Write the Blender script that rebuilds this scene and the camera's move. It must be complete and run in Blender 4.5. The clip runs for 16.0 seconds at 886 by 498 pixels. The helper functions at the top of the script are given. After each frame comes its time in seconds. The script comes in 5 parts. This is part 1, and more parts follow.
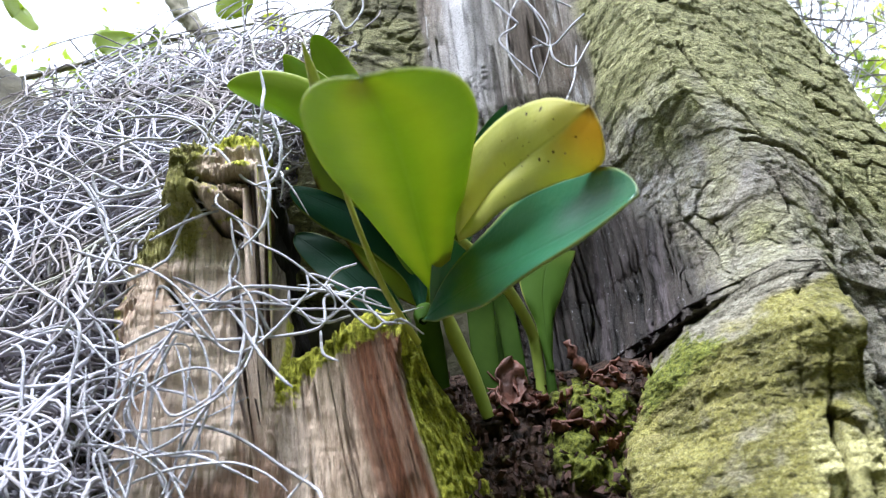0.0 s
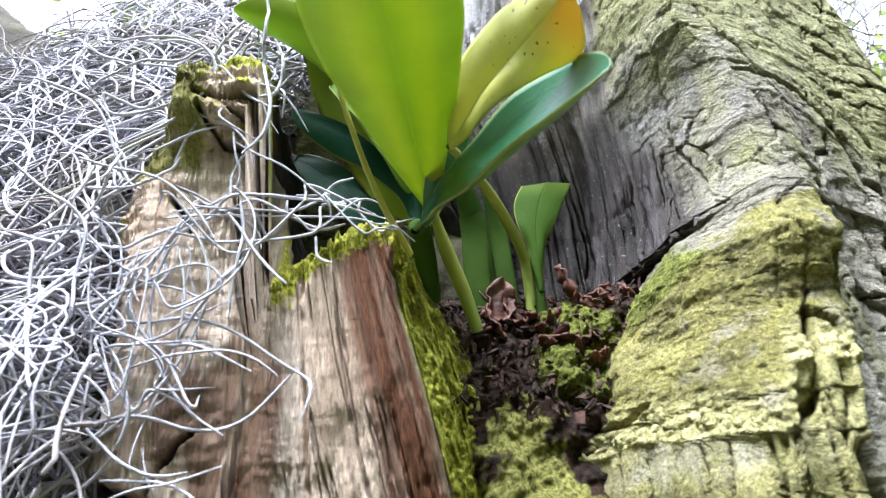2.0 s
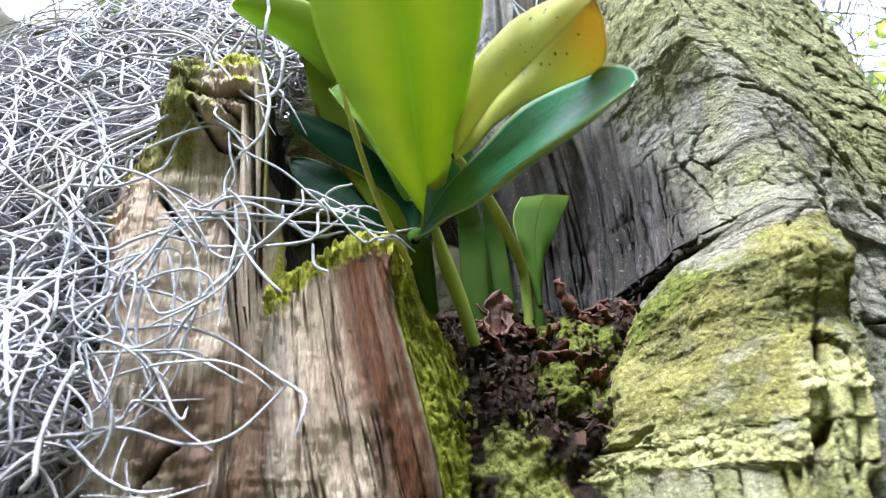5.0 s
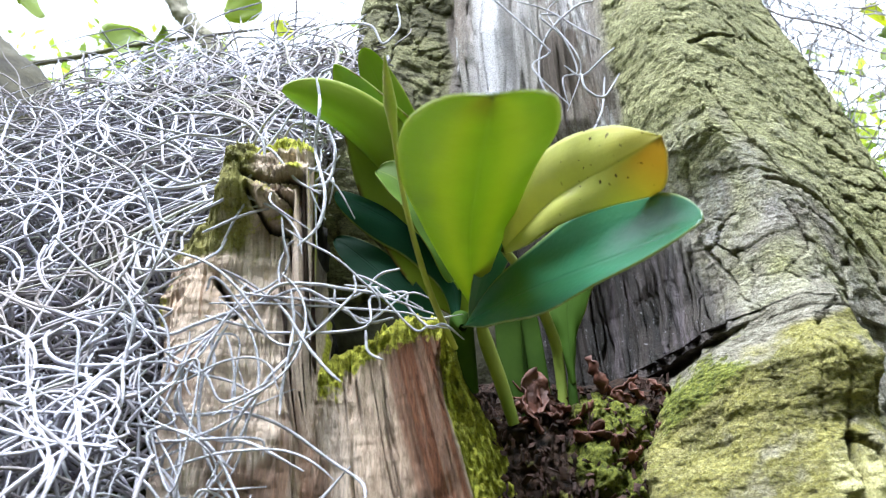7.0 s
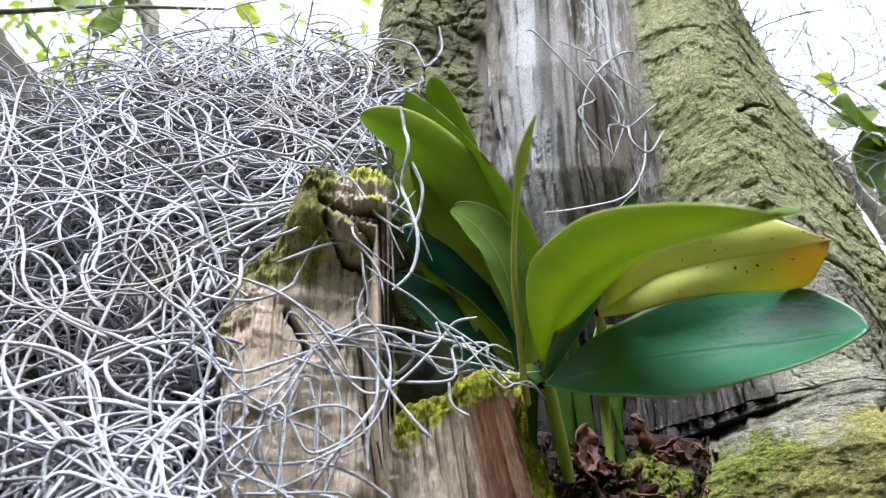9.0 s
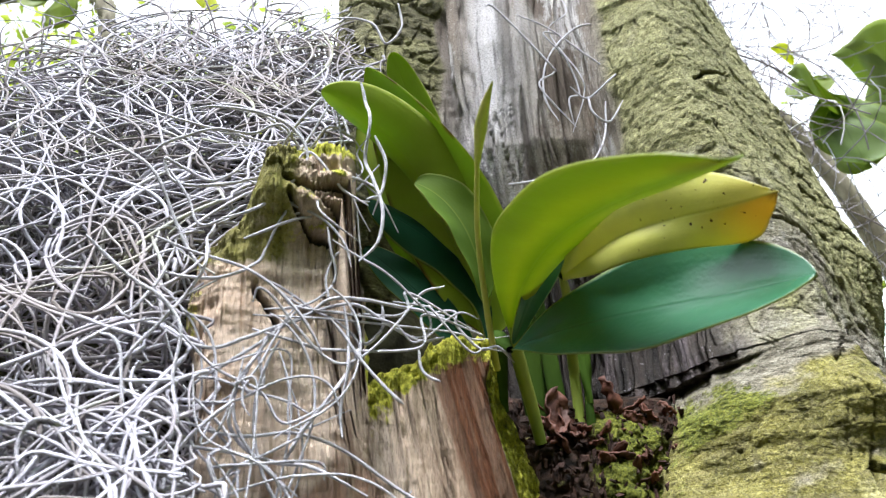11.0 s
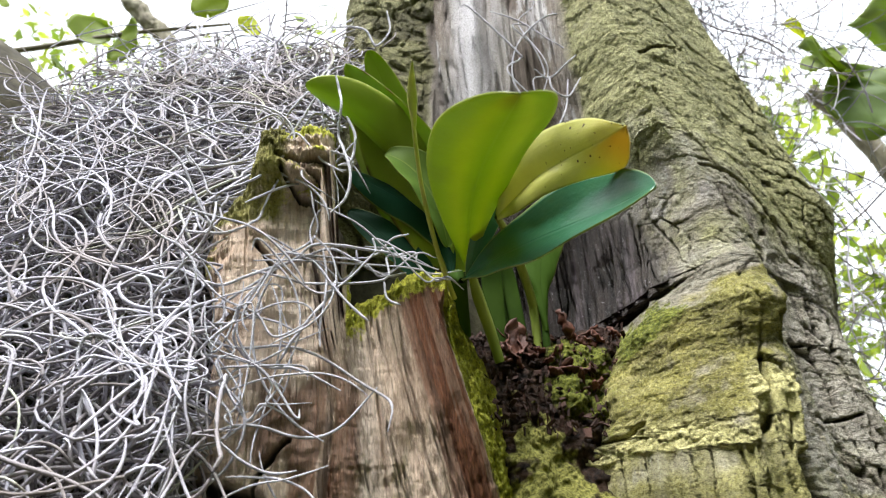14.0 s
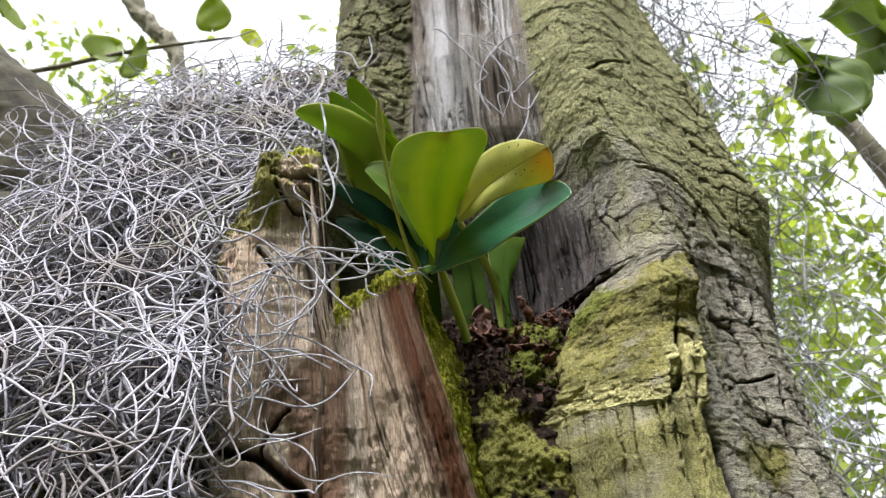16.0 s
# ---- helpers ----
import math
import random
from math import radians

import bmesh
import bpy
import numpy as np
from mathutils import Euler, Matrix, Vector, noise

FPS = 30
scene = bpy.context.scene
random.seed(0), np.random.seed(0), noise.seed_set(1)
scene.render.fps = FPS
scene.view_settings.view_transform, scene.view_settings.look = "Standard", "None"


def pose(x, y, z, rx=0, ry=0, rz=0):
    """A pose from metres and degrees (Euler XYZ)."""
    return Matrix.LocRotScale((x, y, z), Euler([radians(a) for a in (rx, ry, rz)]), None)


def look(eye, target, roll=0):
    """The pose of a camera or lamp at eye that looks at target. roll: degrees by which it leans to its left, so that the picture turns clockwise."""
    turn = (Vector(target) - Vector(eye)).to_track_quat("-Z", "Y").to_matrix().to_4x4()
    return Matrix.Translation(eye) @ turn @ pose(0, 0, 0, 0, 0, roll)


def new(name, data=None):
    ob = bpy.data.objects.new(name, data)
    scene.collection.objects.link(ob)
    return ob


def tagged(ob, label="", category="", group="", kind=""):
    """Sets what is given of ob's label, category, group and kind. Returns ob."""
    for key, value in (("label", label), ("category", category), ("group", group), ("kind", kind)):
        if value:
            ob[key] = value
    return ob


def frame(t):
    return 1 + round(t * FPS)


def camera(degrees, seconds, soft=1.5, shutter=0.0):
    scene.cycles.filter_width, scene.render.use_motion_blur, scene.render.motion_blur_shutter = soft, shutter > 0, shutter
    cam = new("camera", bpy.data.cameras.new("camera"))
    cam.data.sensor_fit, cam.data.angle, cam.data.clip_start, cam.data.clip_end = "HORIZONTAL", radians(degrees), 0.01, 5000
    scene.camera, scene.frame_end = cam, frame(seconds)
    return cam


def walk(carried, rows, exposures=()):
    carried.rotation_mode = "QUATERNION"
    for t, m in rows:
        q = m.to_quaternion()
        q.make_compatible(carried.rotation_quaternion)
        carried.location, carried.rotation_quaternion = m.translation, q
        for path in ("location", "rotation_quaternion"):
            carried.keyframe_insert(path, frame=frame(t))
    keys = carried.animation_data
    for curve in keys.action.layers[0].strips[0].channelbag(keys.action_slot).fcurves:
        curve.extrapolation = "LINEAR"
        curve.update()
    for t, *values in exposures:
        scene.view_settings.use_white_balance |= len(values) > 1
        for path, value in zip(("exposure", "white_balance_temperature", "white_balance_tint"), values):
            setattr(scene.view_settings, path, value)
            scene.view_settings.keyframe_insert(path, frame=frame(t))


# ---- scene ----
cam = camera(63.2, 16.0, soft=1.2)
cam.data.dof.use_dof, cam.data.dof.focus_distance, cam.data.dof.aperture_fstop = True, 0.47, 15.0
PATH = [
    (0, (0.002, 0.003, 1.501), (0.025, 1.768, 2.441), -2.2),
    (0.5, (-0.007, 0.009, 1.485), (0.012, 1.774, 2.425), -1.1),
    (1, (0.0, 0.014, 1.465), (0.013, 1.78, 2.403), 0.7),
    (1.5, (0.008, 0.006, 1.456), (-0.01, 1.769, 2.401), 0.7),
    (2, (0.013, 0.013, 1.457), (-0.007, 1.782, 2.39), -0.2),
    (2.5, (0.004, -0.002, 1.469), (-0.02, 1.76, 2.415), -1.0),
    (3, (-0.005, -0.001, 1.465), (-0.033, 1.766, 2.402), -0.6),
    (3.5, (-0.004, -0.012, 1.469), (-0.028, 1.743, 2.428), 0.3),
    (4, (0.0, 0.004, 1.466), (0.002, 1.768, 2.409), 0.1),
    (4.2, (0.003, 0.013, 1.464), (0.017, 1.781, 2.398), -0.1),
    (6.3, (-0.036, 0.023, 1.47), (0.081, 1.771, 2.434), 2.6),
    (6.5, (-0.044, 0.018, 1.471), (0.084, 1.764, 2.439), 2.7),
    (7, (-0.035, -0.01, 1.489), (0.062, 1.729, 2.472), 0.6),
    (7.5, (-0.051, -0.02, 1.511), (0.123, 1.703, 2.512), 0.9),
    (8, (-0.084, 0.001, 1.516), (0.147, 1.719, 2.515), 3.3),
    (10.3, (-0.15, -0.003, 1.514), (0.352, 1.68, 2.47), -1.8),
    (10.5, (-0.146, -0.002, 1.51), (0.331, 1.688, 2.467), -1.5),
    (11, (-0.128, -0.002, 1.506), (0.315, 1.702, 2.455), -1.4),
    (11.5, (-0.112, -0.014, 1.499), (0.277, 1.702, 2.449), -1.5),
    (12, (-0.106, -0.018, 1.489), (0.236, 1.712, 2.432), -0.6),
    (12.5, (-0.09, -0.021, 1.472), (0.228, 1.702, 2.437), -0.4),
    (13, (-0.085, -0.053, 1.454), (0.192, 1.648, 2.469), -0.4),
    (13.5, (-0.08, -0.06, 1.442), (0.188, 1.675, 2.401), -1.0),
    (14, (-0.077, -0.073, 1.43), (0.178, 1.654, 2.405), -1.7),
    (14.5, (-0.076, -0.094, 1.428), (0.189, 1.616, 2.43), -1.8),
    (15, (-0.07, -0.106, 1.422), (0.18, 1.627, 2.389), -1.8),
    (15.5, (-0.058, -0.123, 1.406), (0.168, 1.623, 2.356), -2.1),
    (16, (-0.057, -0.156, 1.391), (0.164, 1.588, 2.346), -3.1),
]
walk(cam, [(t, look(eye, target, roll)) for t, eye, target, roll in PATH], [(0, 1.76, 5700, 10), (0.5, 2.1, 5700, 10), (1, 2.15, 5700, 11), (2, 2.2, 5700, 10), (4, 2.03, 5700, 6), (6.5, 2.28, 5650, 7), (7, 1.95, 5650, 7), (7.5, 1.26, 5700, 4), (8, 1.43, 5700, 7), (10.5, 1.58, 6050, 9), (12.5, 1.75, 6150, 10), (14, 1.50, 6300, 9), (14.5, 1.24, 6350, 10), (16, 1.22, 6350, 10)])

# ---- light ----
SUN_AZ, SUN_EL = radians(215), radians(66)
world = bpy.data.worlds.new("sky")
scene.world = world
world.use_nodes = True
_nt = world.node_tree
_sky = _nt.nodes.new("ShaderNodeTexSky")
_sky.sky_type, _sky.sun_disc = "NISHITA", False
_sky.sun_elevation, _sky.sun_rotation = SUN_EL, SUN_AZ
_sky.air_density, _sky.dust_density = 1.0, 3.0
_haze = _nt.nodes.new("ShaderNodeMix")
_haze.data_type = "RGBA"
_haze.inputs[0].default_value = 0.65
_haze.inputs[7].default_value = (8.6, 8.8, 8.8, 1)
_nt.links.new(_sky.outputs[0], _haze.inputs[6])
_nt.links.new(_haze.outputs[2], _nt.nodes["Background"].inputs[0])
_nt.nodes["Background"].inputs[1].default_value = 0.135
sun = new("sun", bpy.data.lights.new("sun", "SUN"))
sun.data.energy, sun.data.angle, sun.data.color = 3.5, radians(28), (1.0, 0.98, 0.97)
sun.matrix_world = look((0, 0, 10), (-10 * math.sin(SUN_AZ) * math.cos(SUN_EL), -10 * math.cos(SUN_AZ) * math.cos(SUN_EL), 10 - 10 * math.sin(SUN_EL)))


# ---- noise in numpy ----
def hash3(i, j, k, seed):
    n = (i * 73856093) ^ (j * 19349663) ^ (k * 83492791) ^ (seed * 2654435)
    n = n & 0x7FFFFFFF
    n = ((n ^ (n >> 13)) * 1274126177) & 0x7FFFFFFF
    n = ((n ^ (n >> 16)) * 668265263) & 0x7FFFFFFF
    return ((n ^ (n >> 11)) & 0xFFFFF) / float(0xFFFFF)


def vnoise(x, y, z, seed=0):
    """Value noise from 0 to 1."""
    i, j, k = (np.floor(a).astype(np.int64) for a in (x, y, z))
    f, g, h = x - i, y - j, z - k
    f, g, h = (a * a * (3 - 2 * a) for a in (f, g, h))
    out = 0
    for a in (0, 1):
        for b in (0, 1):
            for c in (0, 1):
                out = out + hash3(i + a, j + b, k + c, seed) * (f if a else 1 - f) * (g if b else 1 - g) * (h if c else 1 - h)
    return out


def fbm(x, y, z, octaves=4, seed=0):
    out, amp, tot = 0, 1.0, 0.0
    for o in range(octaves):
        out = out + amp * vnoise(x, y, z, seed + o)
        x, y, z = 2.03 * (0.80 * x + 0.60 * y), 2.03 * (0.80 * y - 0.60 * x), 2.03 * z + 0.37
        tot, amp = tot + amp, amp * 0.5
    return out / tot


def cells(x, y, seed=0):
    """Distances to the nearest and second nearest jittered cell centres, and the nearest one's random number."""
    i, j = np.floor(x).astype(np.int64), np.floor(y).astype(np.int64)
    f1 = np.full(x.shape, 9.0)
    f2 = np.full(x.shape, 9.0)
    ident = np.zeros(x.shape)
    drop = np.zeros(x.shape)
    for a in (-1, 0, 1):
        for b in (-1, 0, 1):
            px = i + a + 0.1 + 0.8 * hash3(i + a, j + b, i * 0, seed)
            py = j + b + 0.1 + 0.8 * hash3(i + a, j + b, i * 0, seed + 7)
            d = np.hypot(px - x, py - y)
            r = hash3(i + a, j + b, i * 0, seed + 13)
            nearer = d < f1
            f2 = np.where(nearer, f1, np.minimum(f2, d))
            ident = np.where(nearer, r, ident)
            drop = np.where(nearer, py - y, drop)
            f1 = np.where(nearer, d, f1)
    return f1, f2, ident, drop


def step(a, b, x):
    t = np.clip((x - a) / (b - a), 0, 1)
    return t * t * (3 - 2 * t)


# ---- mesh helpers ----
def raw_mesh(name, verts, quads, attrs=None, smooth=True):
    me = bpy.data.meshes.new(name)
    verts = np.asarray(verts, np.float32).reshape(-1, 3)
    quads = np.asarray(quads, np.int32)
    n, k = quads.shape
    me.vertices.add(len(verts))
    me.vertices.foreach_set("co", verts.ravel())
    me.loops.add(n * k)
    me.loops.foreach_set("vertex_index", quads.ravel())
    me.polygons.add(n)
    me.polygons.foreach_set("loop_start", np.arange(0, n * k, k, dtype=np.int32))
    me.polygons.foreach_set("use_smooth", np.full(n, smooth))
    for key, value in (attrs or {}).items():
        at = me.attributes.new(key, "FLOAT", "POINT")
        at.data.foreach_set("value", np.asarray(value, np.float32).ravel())
    me.update(calc_edges=True)
    me.validate()
    return me


def grid_quads(nv, nu, wrap=False, base=0, flip=False):
    i = np.arange(nv - 1)[:, None]
    j = np.arange(nu if wrap else nu - 1)[None, :]
    j2 = (j + 1) % nu
    q = np.stack([i * nu + j, i * nu + j2, (i + 1) * nu + j2, (i + 1) * nu + j], -1).reshape(-1, 4) + base
    return q[:, ::-1] if flip else q


def link(name, me, material, parent=None, label="", category="", group="", kind=""):
    ob = new(name, me)
    if material:
        me.materials.append(material)
    ob.parent = parent
    return tagged(ob, label, category, group, kind)


def thing(name, at, label, category, group="", kind=""):
    ob = new(name)
    ob.location = at
    ob.empty_display_size = 0.02
    return tagged(ob, label, category, group, kind)


def part(name, me, material, parent, label=""):
    """A mesh in world places, as a part of parent."""
    ob = link(name, me, material, parent, label)
    place = Vector((0, 0, 0)) if parent.parent else parent.location.copy()
    ob.matrix_parent_inverse = Matrix.Translation(-place)
    return ob


def tubes(paths, radii, sides=5, extra=None):
    """Round strands: paths (n, m, 3), radii (n, m)."""
    paths, radii = np.asarray(paths, float), np.asarray(radii, float)
    n, m, _ = paths.shape
    tan = np.gradient(paths, axis=1)
    tan /= np.linalg.norm(tan, axis=2, keepdims=True) + 1e-9
    ref = np.where(np.abs(tan[..., 2:3]) > 0.9, np.array([1.0, 0, 0]), np.array([0, 0, 1.0]))
    a = np.cross(tan, ref)
    a /= np.linalg.norm(a, axis=2, keepdims=True) + 1e-9
    b = np.cross(tan, a)
    th = np.arange(sides) * 2 * np.pi / sides
    ring = paths[:, :, None] + radii[:, :, None, None] * (np.cos(th)[None, None, :, None] * a[:, :, None] + np.sin(th)[None, None, :, None] * b[:, :, None])
    one = grid_quads(m, sides, wrap=True)
    quads = (one[None] + (np.arange(n) * m * sides)[:, None, None]).reshape(-1, 4)
    return ring.reshape(-1, 3), quads


def smooth_path(pts, n):
    """A Catmull-Rom curve through the points."""
    p = np.asarray(pts, float)
    p = np.vstack([2 * p[0] - p[1], p, 2 * p[-1] - p[-2]])
    t = np.linspace(0, len(p) - 3 - 1e-6, n)
    i = t.astype(int)
    f = (t - i)[:, None]
    a, b, c, d = p[i], p[i + 1], p[i + 2], p[i + 3]
    return 0.5 * (2 * b + (c - a) * f + (2 * a - 5 * b + 4 * c - d) * f ** 2 + (3 * b - 3 * c + d - a) * f ** 3)


# ---- materials ----
class Nodes:
    def __init__(self, name):
        self.mat = bpy.data.materials.new(name)
        self.mat.use_nodes = True
        self.t = self.mat.node_tree
        self.bsdf = self.t.nodes["Principled BSDF"]
        self.coord = self.t.nodes.new("ShaderNodeTexCoord").outputs["Object"]

    def add(self, kind, **props):
        n = self.t.nodes.new(kind)
        for k, v in props.items():
            setattr(n, k, v)
        return n

    def put(self, socket, value):
        if isinstance(value, bpy.types.NodeSocket):
            self.t.links.new(value, socket)
        elif isinstance(value, (tuple, list)) and len(value) == 3 and len(socket.default_value) == 4:
            socket.default_value = (*value, 1)
        else:
            socket.default_value = value

    def noise(self, scale, stretch=(1, 1, 1), detail=4.0, rough=0.6, warp=0.0):
        m = self.add("ShaderNodeMapping")
        self.put(m.inputs["Vector"], self.coord)
        m.inputs["Scale"].default_value = stretch
        n = self.add("ShaderNodeTexNoise")
        self.put(n.inputs["Vector"], m.outputs[0])
        n.inputs["Scale"].default_value, n.inputs["Detail"].default_value = scale, detail
        n.inputs["Roughness"].default_value, n.inputs["Distortion"].default_value = rough, warp
        return n.outputs["Fac"]

    def ramp(self, value, lo, hi, a=0.0, b=1.0):
        n = self.add("ShaderNodeMapRange", clamp=True)
        for s, v in zip(n.inputs, (value, lo, hi, a, b)):
            self.put(s, v)
        return n.outputs[0]

    def math(self, op, a, b=0.0):
        n = self.add("ShaderNodeMath", operation=op, use_clamp=False)
        self.put(n.inputs[0], a)
        self.put(n.inputs[1], b)
        return n.outputs[0]

    def mix(self, fac, a, b, blend="MIX"):
        n = self.add("ShaderNodeMix", data_type="RGBA", blend_type=blend)
        self.put(n.inputs[0], fac)
        self.put(n.inputs[6], a)
        self.put(n.inputs[7], b)
        return n.outputs[2]

    def attr(self, name):
        return self.add("ShaderNodeAttribute", attribute_name=name).outputs["Fac"]

    def random(self):
        return self.add("ShaderNodeObjectInfo").outputs["Random"]

    def island(self):
        return self.add("ShaderNodeNewGeometry").outputs["Random Per Island"]

    def finish(self, colour, rough=0.8, bump=None, strength=0.5, dist=0.002, spec=0.3):
        self.put(self.bsdf.inputs["Base Color"], colour)
        self.put(self.bsdf.inputs["Roughness"], rough)
        self.bsdf.inputs["Specular IOR Level"].default_value = spec
        if bump is not None:
            b = self.add("ShaderNodeBump")
            b.inputs["Strength"].default_value, b.inputs["Distance"].default_value = strength, dist
            self.put(b.inputs["Height"], bump)
            self.t.links.new(b.outputs[0], self.bsdf.inputs["Normal"])
        return self.mat


def lichen_colour(n):
    speck = n.noise(420, (1, 1, 1), 6, 0.7)
    c = n.mix(n.ramp(n.noise(45, detail=5), 0.35, 0.62), (0.145, 0.135, 0.034), (0.335, 0.305, 0.082))
    c = n.mix(n.ramp(n.noise(110, (0.5, 0.5, 2.2), 4), 0.50, 0.66, 0, 0.5), c, (0.30, 0.26, 0.13))
    c = n.mix(n.ramp(speck, 0.5, 0.68, 0, 0.7), c, (0.52, 0.485, 0.205))
    return n.mix(n.ramp(n.noise(380, detail=5), 0.54, 0.64, 0, 0.65), c, (0.10, 0.09, 0.03))


def bark_material():
    n = Nodes("bark")
    mid, fine = n.noise(60, (1, 1, 0.7)), n.noise(420, (0.6, 0.6, 1.6), 6, 0.7)
    plate = n.attr("plate")
    c = n.mix(n.ramp(mid, 0.3, 0.7), (0.38, 0.34, 0.265), (0.70, 0.65, 0.54))
    c = n.mix(n.ramp(n.noise(17, detail=3), 0.50, 0.64, 0, 0.5), c, (0.44, 0.40, 0.38))
    c = n.mix(n.ramp(n.noise(420, (1, 1, 1.5), 3), 0.55, 0.68, 0, 0.6), c, (0.10, 0.09, 0.07))
    c = n.mix(n.ramp(plate, 0.25, 0.75, 0.40, 0.0), c, (0.22, 0.185, 0.14))
    c = n.mix(n.ramp(plate, 0.45, 0.95, 0.0, 0.5), c, (0.53, 0.50, 0.42))
    # pale crust lichen, then green algae, then yellow-green moss
    pale = n.math("MULTIPLY", n.math("MULTIPLY", n.attr("pale"), n.ramp(fine, 0.35, 0.6)), n.ramp(n.noise(55, (1, 1, 1), 5, 0.65), 0.40, 0.56, 0.1, 1.0))
    c = n.mix(n.math("MULTIPLY", pale, 0.8), c, n.mix(n.ramp(n.noise(300, detail=5), 0.4, 0.62), (0.36, 0.35, 0.34), (0.68, 0.67, 0.68)))
    green = n.ramp(n.math("ADD", n.math("MULTIPLY", n.attr("moss"), 0.9), n.math("SUBTRACT", mid, 0.62)), 0.0, 0.5)
    c = n.mix(n.math("MULTIPLY", green, 0.80), c, n.mix(n.ramp(fine, 0.35, 0.65), (0.20, 0.21, 0.06), (0.62, 0.60, 0.26)))
    heart = wood_colour(n, grey=True)
    heart = n.mix(n.math("MULTIPLY", n.attr("bleach"), n.ramp(n.noise(26, (1, 1, 0.25), 5, 0.7), 0.38, 0.56, 0.15, 0.9)), heart, (0.66, 0.64, 0.67))
    c = n.mix(n.attr("core"), c, heart)
    shred = n.math("MULTIPLY", n.attr("fibre"), n.ramp(n.noise(260, (1, 1, 0.07), 5, 0.7), 0.35, 0.62, 0.25, 0.95))
    c = n.mix(shred, c, n.mix(n.ramp(n.noise(90, (1, 1, 0.1), 4), 0.35, 0.65), (0.36, 0.33, 0.20), (0.64, 0.60, 0.42)))
    rind = n.mix(n.ramp(n.noise(160, (0.4, 1, 1), 5, 0.7), 0.35, 0.65), (0.27, 0.245, 0.18), (0.52, 0.48, 0.38))
    c = n.mix(n.attr("scar"), c, rind)
    # Cracks painted darker: brown inner bark, plus shade the mesh is too coarse for.
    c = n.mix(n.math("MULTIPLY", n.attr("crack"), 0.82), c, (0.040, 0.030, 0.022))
    # Rotted heartwood, its dark tone also standing in for the hollow's shade.
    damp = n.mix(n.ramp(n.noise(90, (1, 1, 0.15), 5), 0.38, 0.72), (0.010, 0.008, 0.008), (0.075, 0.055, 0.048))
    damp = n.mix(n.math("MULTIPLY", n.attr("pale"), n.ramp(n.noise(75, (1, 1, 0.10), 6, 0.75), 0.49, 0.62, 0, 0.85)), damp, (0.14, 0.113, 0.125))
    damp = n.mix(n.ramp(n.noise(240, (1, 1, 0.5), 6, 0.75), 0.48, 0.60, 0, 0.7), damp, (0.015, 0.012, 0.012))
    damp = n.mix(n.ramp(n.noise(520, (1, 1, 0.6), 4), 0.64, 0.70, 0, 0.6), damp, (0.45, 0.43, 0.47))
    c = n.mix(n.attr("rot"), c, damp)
    speck = n.noise(420, (1, 1, 1), 6, 0.7)
    amount = n.ramp(n.math("ADD", n.attr("lichen"), n.math("MULTIPLY", n.math("SUBTRACT", n.noise(70), 0.5), 1.1)), 0.3, 0.7)
    c = n.mix(amount, c, lichen_colour(n))
    c = n.mix(n.math("MULTIPLY", n.attr("bright"), n.ramp(speck, 0.32, 0.55)), c, (0.70, 0.65, 0.30))
    tuft = n.ramp(n.math("ADD", n.attr("sprout"), n.math("MULTIPLY", n.math("SUBTRACT", speck, 0.5), 1.4)), 0.45, 0.75)
    c = n.mix(tuft, c, n.mix(n.ramp(fine, 0.35, 0.65), (0.06, 0.085, 0.01), (0.34, 0.36, 0.06)))
    flake = n.ramp(n.noise(150, (0.55, 0.55, 1.5), 7, 0.72, 0.6), 0.36, 0.64)
    crack = n.ramp(n.math("ABSOLUTE", n.math("SUBTRACT", n.noise(95, (0.6, 0.6, 1.5), 6, 0.65, 0.8), 0.5)), 0.0, 0.018)
    bark = n.math("SUBTRACT", 1.0, n.math("MAXIMUM", n.attr("core"), n.attr("lichen")))
    c = n.mix(n.math("MULTIPLY", n.math("SUBTRACT", 1.0, crack), n.math("MULTIPLY", bark, 0.5)), c, (0.07, 0.058, 0.042))
    h = n.math("ADD", n.math("MULTIPLY", fine, 0.7), n.math("MULTIPLY", n.noise(1600, (0.6, 0.6, 1.4)), 0.5))
    h = n.math("ADD", h, n.math("MULTIPLY", bark, n.math("ADD", n.math("MULTIPLY", flake, 1.1), n.math("MULTIPLY", crack, 0.5))))
    h = n.math("ADD", h, n.math("MULTIPLY", n.math("MULTIPLY", speck, amount), 0.8))
    c = n.mix(n.ramp(n.noise(1100, (0.6, 0.6, 1.6), 4), 0.50, 0.62, 0, 0.6), c, (0.07, 0.065, 0.05))
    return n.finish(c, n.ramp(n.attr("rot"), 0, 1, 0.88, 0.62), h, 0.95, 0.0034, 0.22)


